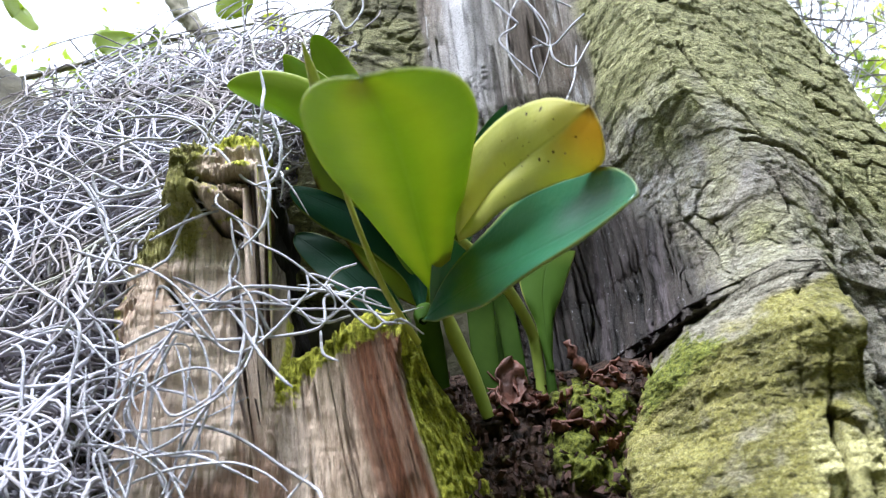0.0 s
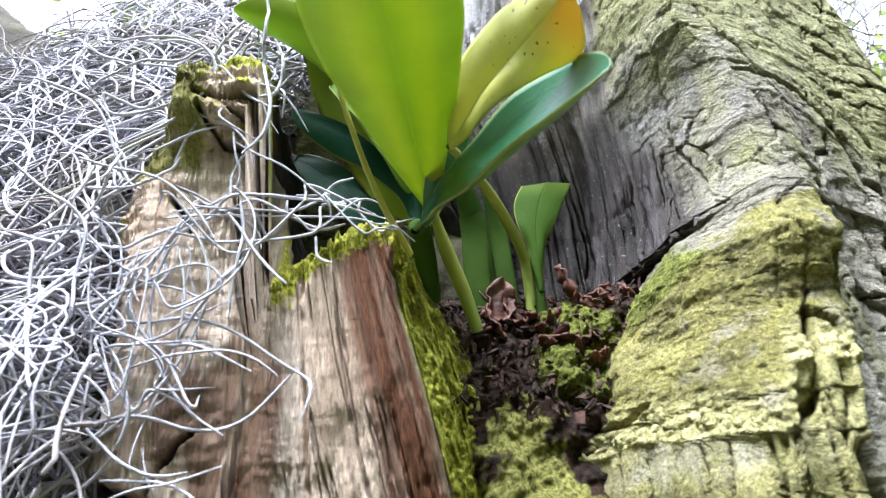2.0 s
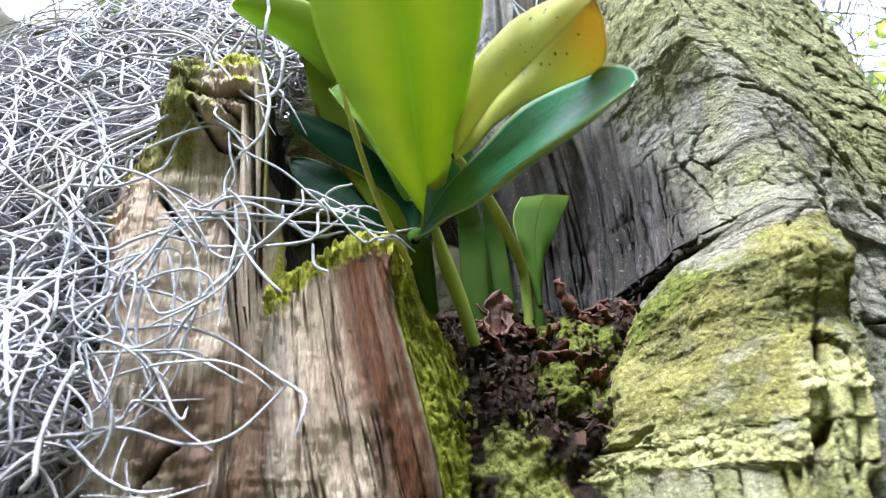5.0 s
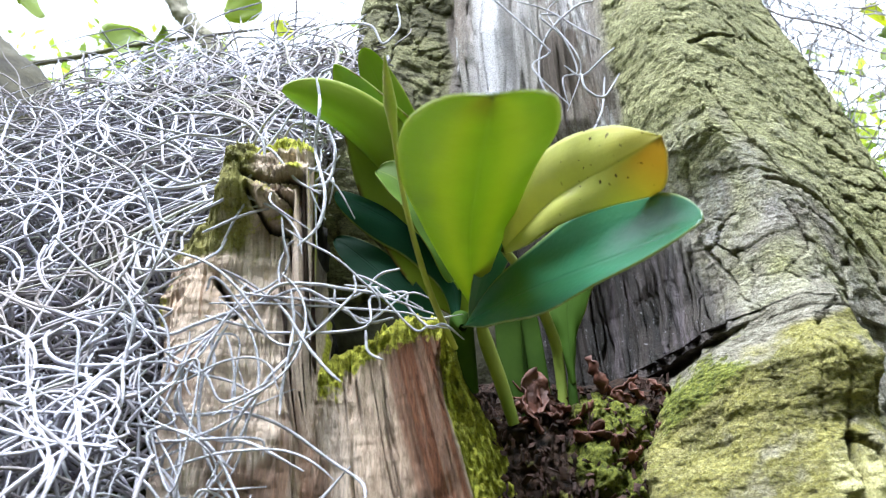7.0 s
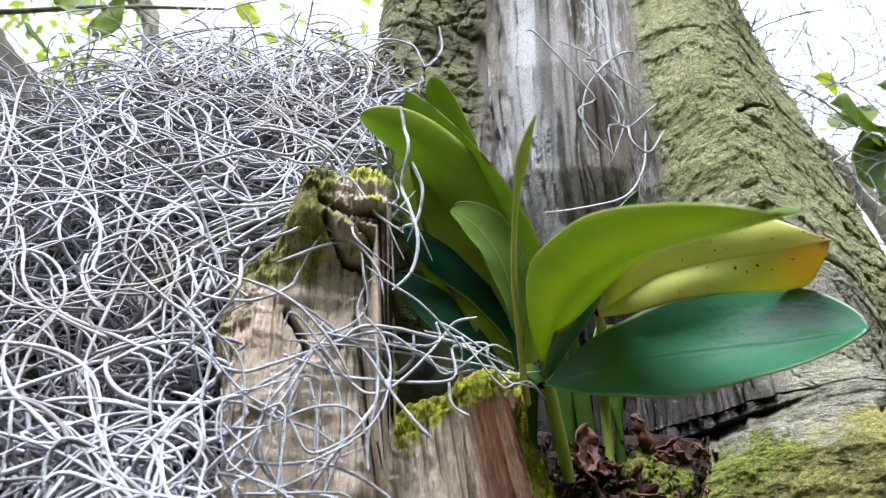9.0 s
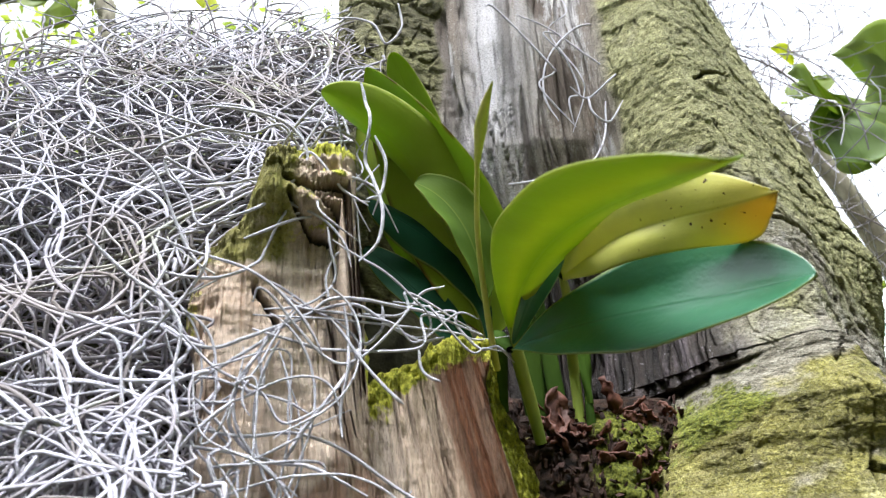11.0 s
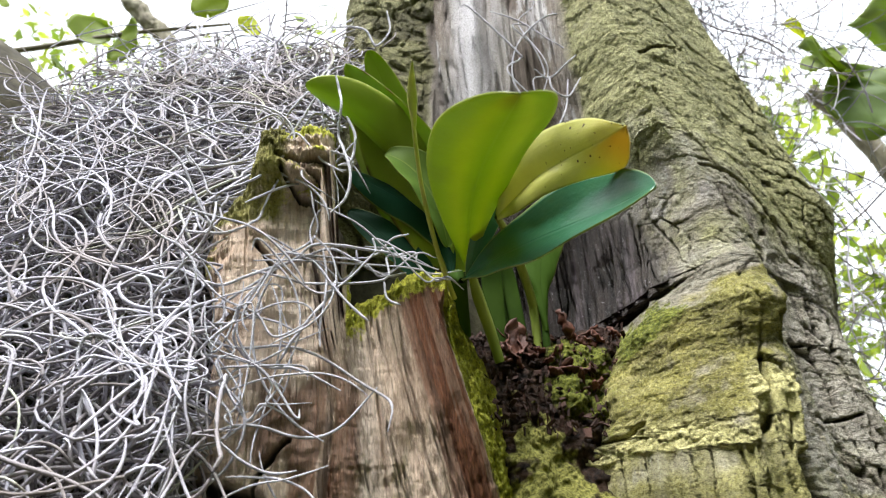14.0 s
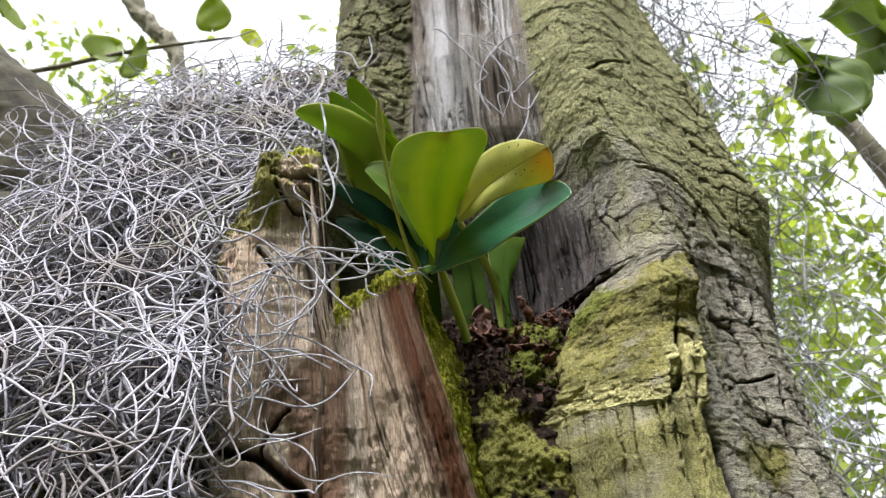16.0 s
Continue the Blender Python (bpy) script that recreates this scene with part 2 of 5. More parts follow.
def wood_colour(n, grey=False):
    long, grain, blot = n.noise(30, (1, 1, 0.12), 6, 0.7), n.noise(190, (1, 1, 0.05), 6, 0.75), n.noise(9, (1, 1, 0.5), 3)
    cross = n.noise(300, (0.15, 0.15, 1.6), 5, 0.7)
    speck = n.noise(500, (1, 1, 0.5), 3)
    if grey:
        c = n.mix(n.ramp(long, 0.3, 0.68), (0.11, 0.08, 0.058), (0.38, 0.33, 0.28))
        c = n.mix(n.ramp(n.noise(22, (1, 1, 0.15), 3), 0.5, 0.66, 0, 0.75), c, (0.20, 0.135, 0.09))
        c = n.mix(n.ramp(blot, 0.50, 0.72, 0, 0.6), c, (0.50, 0.48, 0.47))
        c = n.mix(n.ramp(speck, 0.6, 0.7, 0, 0.5), c, (0.6, 0.6, 0.58))
        c = n.mix(n.ramp(n.noise(20, (1, 1, 0.5), 5, 0.7), 0.54, 0.60, 0, 0.8), c, (0.115, 0.08, 0.06))
        c = n.mix(n.ramp(n.noise(15, (1.6, 1.6, 0.35), 6, 0.75), 0.56, 0.61, 0, 0.75), c, (0.66, 0.64, 0.65))
        return n.mix(n.ramp(grain, 0.48, 0.66, 0, 0.8), c, (0.05, 0.036, 0.028))
    c = n.mix(n.ramp(long, 0.3, 0.7), (0.42, 0.28, 0.19), (0.92, 0.76, 0.61))
    c = n.mix(n.math("MULTIPLY", n.attr("grey"), n.ramp(blot, 0.3, 0.6)), c, n.mix(n.ramp(long, 0.3, 0.7), (0.44, 0.40, 0.36), (0.80, 0.75, 0.68)))
    c = n.mix(n.math("MULTIPLY", n.attr("chip"), n.ramp(cross, 0.46, 0.60, 0, 0.6)), c, (0.92, 0.82, 0.71))
    c = n.mix(n.ramp(n.noise(38, (1, 1, 0.4), 5, 0.7), 0.52, 0.66, 0, 0.55), c, (0.26, 0.155, 0.095))
    c = n.mix(n.ramp(n.noise(85, (1, 1, 0.7), 6, 0.8), 0.54, 0.62, 0, 0.4), c, (0.18, 0.115, 0.075))
    c = n.mix(n.ramp(n.noise(700, (1, 1, 0.25), 5, 0.7), 0.50, 0.62, 0, 0.35), c, (0.15, 0.10, 0.07))
    c = n.mix(n.ramp(speck, 0.60, 0.72, 0, 0.4), c, (0.16, 0.10, 0.06))
    return n.mix(n.ramp(grain, 0.5, 0.68, 0, 0.55), c, (0.15, 0.09, 0.055))


def wood_material():
    n = Nodes("weathered_wood")
    fine = n.noise(900, (1, 1, 0.06), 5, 0.7)
    c = wood_colour(n)
    c = n.mix(n.ramp(n.noise(1400, (1, 1, 0.045), 4), 0.52, 0.66, 0, 0.42), c, (0.15, 0.10, 0.065))
    c = n.mix(n.ramp(fine, 0.58, 0.70, 0, 0.35), c, (0.74, 0.68, 0.58))
    chips = n.noise(420, (0.25, 0.25, 1.4), 6, 0.72)
    c = n.mix(n.math("MULTIPLY", n.attr("chip"), n.ramp(chips, 0.36, 0.60, 0.25, 0.85)), c, n.mix(n.ramp(n.noise(24, detail=3), 0.4, 0.65), (0.86, 0.72, 0.59), (0.62, 0.46, 0.34)))
    c = n.mix(n.attr("brown"), c, n.mix(n.ramp(fine, 0.3, 0.7), (0.055, 0.020, 0.010), (0.25, 0.100, 0.045)))
    speck = n.noise(420, (1, 1, 1), 6, 0.7)
    moss = n.mix(n.ramp(speck, 0.35, 0.65), (0.14, 0.155, 0.014), (0.72, 0.70, 0.09))
    amount = n.ramp(n.math("ADD", n.attr("moss"), n.math("MULTIPLY", n.math("SUBTRACT", speck, 0.5), 0.9)), 0.35, 0.65)
    c = n.mix(amount, c, moss)
    lich = lichen_colour(n)
    amount = n.ramp(n.math("ADD", n.attr("lichen"), n.math("MULTIPLY", n.math("SUBTRACT", n.noise(70), 0.5), 1.1)), 0.3, 0.7)
    c = n.mix(amount, c, lich)
    # Near-black paint stands for shade on the notch's back wall and in cracks.
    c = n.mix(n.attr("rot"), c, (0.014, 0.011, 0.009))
    h = n.math("ADD", n.math("MULTIPLY", fine, 0.8), n.math("MULTIPLY", n.math("MULTIPLY", speck, n.math("ADD", 0.04, amount)), 0.8))
    return n.finish(c, 0.85, h, 0.95, 0.0034, 0.25)


def leaf_material(name, upper, lower, warm, spots=0.0, gloss=0.35, glow=0.4, sheen=0.4):
    """upper and lower: the two sides' colours; warm: what it yellows to where its attribute says so."""
    n = Nodes(name)
    side, along, across = n.attr("side"), n.attr("along"), n.attr("across")
    vein = n.ramp(n.math("ABSOLUTE", across), 0.0, 0.05, 1, 0)
    rim = n.ramp(n.math("ABSOLUTE", across), 0.94, 1.0)
    blot = n.noise(45, detail=4)
    c = n.mix(side, upper, lower)
    c = n.mix(n.ramp(blot, 0.4, 0.7, 0, 0.35), c, n.mix(side, tuple(a * 0.6 for a in upper), tuple(a * 0.75 for a in lower)))
    c = n.mix(n.attr("warm"), c, warm)
    c = n.mix(n.math("MULTIPLY", vein, 0.35), c, n.mix(side, tuple(a * 0.5 for a in upper), (0.42, 0.46, 0.10)))
    c = n.mix(n.math("MULTIPLY", rim, 0.5), c, (0.45, 0.45, 0.12))
    if spots:
        c = n.mix(n.math("MULTIPLY", n.ramp(n.noise(330, detail=1, rough=0.3), 0.76 - spots, 0.78 - spots), n.ramp(along, 0.3, 0.6)), c, (0.05, 0.025, 0.01))
    c = n.mix(n.attr("brown"), c, (0.16, 0.08, 0.025))
    n.finish(c, gloss, n.math("ADD", n.math("MULTIPLY", n.math("SINE", n.math("MULTIPLY", across, 55.0)), 0.03), n.math("ADD", n.noise(300), n.math("MULTIPLY", vein, -1.0))), 0.25, 0.001, 0.45)
    n.bsdf.inputs["Specular IOR Level"].default_value = sheen
    tr = n.add("ShaderNodeBsdfTranslucent")
    hue = n.mix(1.0, c, (1.0, 1.0, 0.45), "MULTIPLY")
    n.put(tr.inputs[0], hue)
    m = n.add("ShaderNodeMixShader")
    m.inputs[0].default_value = glow
    n.t.links.new(n.bsdf.outputs[0], m.inputs[1])
    n.t.links.new(tr.outputs[0], m.inputs[2])
    n.t.links.new(m.outputs[0], n.t.nodes["Material Output"].inputs[0])
    return n.mat


def litter_material():
    n = Nodes("litter")
    fine = n.noise(500, detail=5)
    # Litter and its moss are kept extra dark to stand for the hollow's shade.
    c = n.mix(n.ramp(n.noise(160, detail=5), 0.35, 0.7), (0.008, 0.006, 0.005), (0.06, 0.033, 0.02))
    c = n.mix(n.ramp(n.attr("moss"), 0.35, 0.6), c, n.mix(n.ramp(fine, 0.35, 0.65), (0.028, 0.037, 0.005), (0.17, 0.18, 0.024)))
    c = n.mix(n.ramp(n.attr("lichen"), 0.35, 0.6), c, n.mix(n.ramp(fine, 0.35, 0.65), (0.08, 0.08, 0.018), (0.42, 0.40, 0.11)))
    return n.finish(c, 0.9, n.math("ADD", fine, n.noise(1300)), 0.9, 0.002, 0.2)


def plain_material(name, a, b, scale=80, rough=0.8, per="", bump=0.4, stretch=(1, 1, 1), spec=0.3, fade=0.6):
    n = Nodes(name)
    f = n.ramp(n.noise(scale, stretch), 0.3, 0.7)
    c = n.mix(f, a, b)
    if per:
        r = n.random() if per == "object" else n.island()
        c = n.mix(n.ramp(r, 0, 1, 0, fade), c, tuple(0.45 * x for x in a))
    return n.finish(c, rough, n.noise(scale * 4, stretch), bump, 0.002, spec)


BARK = bark_material()
WOOD = wood_material()
LEAF_GLOW = leaf_material("leaf_pale", (0.14, 0.25, 0.03), (0.36, 0.41, 0.04), (0.54, 0.52, 0.045), glow=0.55)
LEAF_DARK = leaf_material("leaf_dark", (0.034, 0.142, 0.070), (0.12, 0.22, 0.04), (0.2, 0.3, 0.05), glow=0.25, gloss=0.28, sheen=0.7)
# Copy of the pale leaf with raised albedo, standing for backlight through it.
LEAF_BACKLIT = leaf_material("leaf_backlit", (0.14, 0.27, 0.035), (0.40, 0.50, 0.06), (0.56, 0.54, 0.06), glow=0.52)
LEAF_MID = leaf_material("leaf_mid", (0.06, 0.145, 0.02), (0.11, 0.19, 0.025), (0.3, 0.35, 0.04), glow=0.4, gloss=0.5, sheen=0.2)
# Cup leaf green lowered to carry the shade inside the hollow.
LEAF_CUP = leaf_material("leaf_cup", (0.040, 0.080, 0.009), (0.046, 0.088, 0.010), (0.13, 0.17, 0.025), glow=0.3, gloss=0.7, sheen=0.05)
# Darker copy of the dark leaf green, for leaves in the notch's shade.
LEAF_SHADED = leaf_material("leaf_shaded", (0.010, 0.055, 0.028), (0.05, 0.12, 0.03), (0.1, 0.2, 0.05), glow=0.2, gloss=0.5, sheen=0.15)
LEAF_YELLOW = leaf_material("leaf_yellow", (0.56, 0.56, 0.15), (0.60, 0.60, 0.18), (0.54, 0.38, 0.07), spots=0.045, glow=0.45)
STALK = plain_material("stalk", (0.15, 0.20, 0.03), (0.26, 0.29, 0.055), 25, 0.45, "", 0.08)
# Sheath and leaf-base green darkened to stand for the hollow's shade.
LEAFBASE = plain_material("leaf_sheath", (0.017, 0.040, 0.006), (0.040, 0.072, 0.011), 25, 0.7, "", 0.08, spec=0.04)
SPIKE = plain_material("spike", (0.34, 0.38, 0.06), (0.46, 0.44, 0.09), 90, 0.5)


def moss_material():
    n = Nodes("grey_moss_strand")
    r = n.island()
    c = n.mix(n.ramp(n.noise(120), 0.3, 0.7), (0.34, 0.33, 0.39), (0.58, 0.565, 0.645))
    c = n.mix(n.ramp(n.noise(13, detail=3), 0.46, 0.64, 0, 0.65), c, (0.27, 0.225, 0.205))
    c = n.mix(n.ramp(r, 0.40, 0.95, 0, 0.85), c, (0.17, 0.145, 0.135))
    c = n.mix(n.ramp(r, 0.10, 0.0, 0, 0.7), c, (0.40, 0.42, 0.28))
    return n.finish(c, 0.85, n.noise(900), 0.8, 0.001, 0.15)


MOSS = moss_material()
MOSS_BOLD = plain_material("pale_moss_strand", (0.43, 0.42, 0.475), (0.66, 0.645, 0.71), 260, 0.85, "object", 0.8, fade=0.3)
DRY = plain_material("dry_leaf", (0.045, 0.016, 0.011), (0.20, 0.074, 0.044), 70, 0.6, "object")
# Crumb brown is lowered to include the deep shade they lie in.
CRUMB = plain_material("litter_crumb", (0.014, 0.007, 0.005), (0.078, 0.036, 0.025), 140, 0.85, "island", 0.6)
FOLIAGE = leaf_material("tree_leaf", (0.22, 0.32, 0.10), (0.28, 0.37, 0.13), (0.65, 0.68, 0.08), glow=0.7, gloss=0.5)


def crown_material():
    n = Nodes("far_foliage")
    c = n.mix(n.island(), (0.13, 0.20, 0.035), (0.34, 0.40, 0.08))
    n.finish(c, 0.6)
    tr = n.add("ShaderNodeBsdfTranslucent")
    n.put(tr.inputs[0], n.mix(1.0, c, (1.0, 1.0, 0.5), "MULTIPLY"))
    m = n.add("ShaderNodeMixShader")
    m.inputs[0].default_value = 0.65
    n.t.links.new(n.bsdf.outputs[0], m.inputs[1])
    n.t.links.new(tr.outputs[0], m.inputs[2])
    n.t.links.new(m.outputs[0], n.t.nodes["Material Output"].inputs[0])
    return n.mat


CROWN = crown_material()
GROUND = plain_material("ground", (0.05, 0.06, 0.02), (0.14, 0.12, 0.06), 6, 0.95)
# Near-black bark backs the moss so that its gaps look shaded.
DARKBARK = plain_material("shade_dark_bark", (0.02, 0.018, 0.012), (0.08, 0.075, 0.04), 40, 0.95, "", 0.9)
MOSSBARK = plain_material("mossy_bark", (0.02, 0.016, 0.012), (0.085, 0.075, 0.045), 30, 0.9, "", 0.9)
FARBARK = plain_material("grey_bark", (0.10, 0.085, 0.06), (0.26, 0.24, 0.17), 40, 0.9, "", 0.9, (1, 1, 0.4))


# ---- ground ----
def ground():
    x = np.concatenate([-np.geomspace(400, 0.5, 60), np.geomspace(0.5, 400, 60)])
    X, Y = np.meshgrid(x, x)
    Z = 0.03 * (fbm(X * 0.8, Y * 0.8, X * 0, 3, 5) - 0.5) * np.minimum(1, np.hypot(X, Y)) - 0.01
    link("ground", raw_mesh("ground", np.stack([X, Y, Z], -1), grid_quads(len(x), len(x))), GROUND, label="shaded woodland ground of earth and grass", category="ground", kind="structure")


ground()

# ---- the tree ----
CX, CY = 0.105, 0.553


def radius(z):
    return np.interp(z, (0, 0.15, 0.6, 1.2, 1.5, 2.0, 2.4, 3.6), (0.52, 0.44, 0.36, 0.315, 0.2775, 0.20, 0.175, 0.14))


tree = thing("tree", (CX, CY, 0), "old tree trunk with flaking grey-green bark and a rotted hollow", "tree")


def layers(t, edge=0.75):
    """Turns a smooth field into flat layers with short steep edges."""
    k = np.floor(t)
    return k + step(edge, 1.0, t - k)


def bark_relief(a, z, coarse, seed=3):
    """Plates between long furrows and short cross cracks, with flaking crust on them, by the way round the trunk and the height.
    coarse: how far the bark is broken up. Relief in metres, each plate's tone, and the cracks."""
    o = a * 0
    w1, w2 = fbm(a * 24, z * 24, o, 2, seed) - 0.5, fbm(a * 24, z * 24, o + 4, 2, seed + 5) - 0.5
    f1, f2 = fbm(a * 120, z * 120, o, 3, seed + 6) - 0.5, fbm(a * 120, z * 120, o + 4, 3, seed + 7) - 0.5
    wa, wz = a + 0.010 * w1 + 0.006 * f1, z + 0.010 * w2 + 0.006 * f2
    e1, e2, r, _ = cells(wa / 0.026, wz / 0.085, seed)
    furrow = (1 - step(0.015, 0.09, e2 - e1)) * (0.10 + 0.90 * coarse) * step(0.38, 0.52, fbm(a * 34, z * 15, o, 3, seed + 50) + 0.10 * coarse)
    g1, g2, r2, drop = cells(wa / 0.038 + 5, (wz + 0.10 * a) / 0.023, seed + 90)
    cross = (1 - step(0.010, 0.048, g2 - g1)) * (0.28 + 0.72 * coarse) * step(0.48, 0.54, fbm(a * 30, z * 30, o, 3, seed + 51))
    q1, q2, r3, drop3 = cells(wa / 0.013 + 9, (wz - 0.30 * a) / 0.0075, seed + 92)
    scale = (1 - step(0.05, 0.30, q2 - q1)) * step(0.44, 0.60, fbm(a * 40, z * 40, o, 2, seed + 52))
    crust = layers(7 * fbm(wa * 60, (wz - 0.35 * wa) * 150, o, 4, seed + 9), 0.82)
    h = -0.0050 * furrow - 0.0034 * cross - 0.0006 * scale + 0.0026 * (r - 0.5) * coarse + 0.0014 * (r2 - 0.5) + 0.0005 * r3 + 0.0006 * drop
    h = h + 0.00035 * crust + 0.0016 * (fbm(a * 260, z * 320, o, 3, seed + 33) - 0.5) + 0.004 * (fbm(a * 16, z * 12, o, 2, seed + 20) - 0.5) - 0.007
    return h, np.clip(0.55 * r2 + 0.45 * r3, 0, 1), np.clip(furrow + cross + 0.15 * scale, 0, 1)


def groove(x, z, points, width, depth, seed):
    """A crack along the points (x, z): how far it cuts in."""
    out = np.zeros(x.shape)
    xs, zs = [p[0] for p in points], [p[1] for p in points]
    near = (x > min(xs) - 0.015) & (x < max(xs) + 0.015) & (z > min(zs) - 0.015) & (z < max(zs) + 0.015)
    x, z = x[near], z[near]
    cut = np.zeros(x.shape)
    jx, jz = 0.006 * (fbm(x * 60, z * 60, x * 0, 3, seed) - 0.5), 0.006 * (fbm(x * 60, z * 60, x * 0 + 9, 3, seed) - 0.5)
    for (ax, az), (bx, bz) in zip(points, points[1:]):
        dx, dz = bx - ax, bz - az
        k = np.clip(((x + jx - ax) * dx + (z + jz - az) * dz) / (dx * dx + dz * dz), 0, 1)
        d = np.hypot(x + jx - ax - k * dx, z + jz - az - k * dz)
        cut = np.maximum(cut, depth * step(width, width * 0.25, d))
    out[near] = cut
    return out


CRACKS = (
    (((0.174, 1.737), (0.215, 1.738), (0.258, 1.701)), 0.0022, 0.010),
    (((0.156, 1.861), (0.185, 1.884), (0.217, 1.899)), 0.0019, 0.007),
    (((0.207, 1.910), (0.228, 1.823), (0.255, 1.759), (0.272, 1.716)), 0.0037, 0.013),
    (((0.157, 1.818), (0.175, 1.767), (0.203, 1.726), (0.212, 1.686)), 0.0019, 0.007),
    (((0.206, 1.595), (0.234, 1.606)), 0.0014, 0.006),
    (((0.201, 1.546), (0.230, 1.550), (0.258, 1.556)), 0.0015, 0.006),
    (((0.210, 1.662), (0.199, 1.583), (0.204, 1.514)), 0.0034, 0.014),
    (((0.295, 1.687), (0.295, 1.621), (0.296, 1.580), (0.288, 1.507)), 0.0031, 0.012),
)


def curve(*pairs):
    a = sorted(pairs)
    xs, ys = [p[0] for p in a], [p[1] for p in a]
    return lambda t: np.interp(t, xs, ys)


# the blaze: a sloping face of bare wood under lichen, inside a collar of bark, with a broken ledge across it
BLAZE_LEFT = curve((1.30, 0.01), (1.49, 0.026), (1.515, 0.048), (1.53, 0.064), (1.545, 0.080), (1.57, 0.089), (1.592, 0.097), (1.61, 0.106), (1.63, 0.120), (1.645, 0.142))
BLAZE_RIGHT = curve((1.40, 0.162), (1.50, 0.168), (1.535, 0.175), (1.57, 0.182), (1.60, 0.184), (1.64, 0.192), (1.66, 0.196))
BLAZE_TOP = curve((0.05, 1.600), (0.10, 1.610), (0.118, 1.631), (0.140, 1.645), (0.160, 1.652), (0.187, 1.660), (0.205, 1.668))
LEDGE = curve((0.03, 1.520), (0.061, 1.530), (0.102, 1.529), (0.126, 1.524), (0.142, 1.524), (0.148, 1.549), (0.18, 1.552))
BLAZE_CRACKS = (
    (((0.155, 1.614), (0.151, 1.577)), 0.0008, 0.002),
    (((0.160, 1.619), (0.164, 1.607), (0.164, 1.584), (0.161, 1.574)), 0.0009, 0.0025),
    (((0.161, 1.574), (0.155, 1.551), (0.152, 1.535), (0.143, 1.520), (0.142, 1.480)), 0.0024, 0.011),
    (((0.161, 1.574), (0.168, 1.567), (0.171, 1.551)), 0.0024, 0.008),
    (((0.173, 1.550), (0.174, 1.535), (0.171, 1.520), (0.165, 1.480)), 0.0036, 0.014),
    (((0.179, 1.600), (0.183, 1.570), (0.191, 1.557), (0.196, 1.530)), 0.0026, 0.008),
    (((0.163, 1.632), (0.187, 1.652)), 0.0011, 0.004),
    (((0.166, 1.512), (0.171, 1.490), (0.174, 1.450)), 0.0070, 0.014),
    (((0.084, 1.542), (0.092, 1.541), (0.098, 1.546)), 0.0022, 0.006),
)


def blaze_ledge(x):
    return LEDGE(x) + 0.006 * (fbm(x * 120, x * 0, x * 0, 3, 121) - 0.5)


def blaze_face(x, z):
    s = np.maximum(z, blaze_ledge(x))
    xx = np.clip(x, 0.04, 0.172)
    y = 0.305 - 0.89 * (xx - 0.13) + 0.40 * (np.minimum(s, 1.588) - 1.57) + 0.08 * np.clip(s - 1.588, 0, 1) + 11.6 * (xx - 0.13) ** 2
    y = y + 0.5 * np.clip(x - 0.172, 0, 1)
    # it leans back below the collar and where it runs into the hollow
    y = y + np.interp(x, (0.10, 0.14, 0.187), (1.15, 1.10, 0.42)) * np.clip(s - 1.613, 0, 0.055)
    y = y - 0.015 * step(0.142, 0.168, x) * step(1.575, 1.61, s)
    return y + 0.018 * step(0.130, 0.106, x) * step(1.555, 1.59, s)


def blaze_relief(X, Y, Z):
    """Crumbly crust above the ledge, upright fibres below it: relief, fibres, shelf, post, and the distance below the ledge."""
    under = blaze_ledge(X) - Z
    fibres = step(0, 0.003, under)
    shelf = step(-0.024, -0.004, under) * step(0.004, 0.0, under)
    crumb = fbm(X * 120, Z * 160, Y * 120, 5, 127) - 0.5
    f1, f2, r, drop = cells(X / 0.0046 + 3 * crumb, Z / 0.0044 + 3 * crumb, 137)
    hb = 0.006 * (fbm(X * 32, Z * 42, X * 0, 3, 126) - 0.5) + (1 - fibres) * (0.0045 * crumb - (0.0006 + 0.0010 * shelf) * step(0.35, 0.05, f2 - f1) + 0.0005 * layers(6 * fbm(X * 60, Z * 120, X * 0, 4, 135), 0.8) - 0.002)
    hb = hb + 0.0022 * shelf * (0.5 + crumb) + fibres * (-0.0010 + 0.0050 * (fbm(X * 170, Z * 10, X * 0, 4, 123) - 0.5) - 0.0035 * step(0.030, 0.0, np.abs(fbm(X * 120, Z * 8, X * 0, 3, 133) - 0.5)) + 0.006 * (fbm(X * 45, Z * 5, X * 0, 3, 134) - 0.5))
    post = step(0.146, 0.150, X) * step(1.575, 1.55, Z)
    hb = hb + 0.003 * post * (0.5 + 2.0 * (fbm(X * 50, Z * 50, X * 0, 3, 138) - 0.5))
    return hb, fibres, shelf, post, under


def front_of(y):
    return step(0.56, 0.50, y)


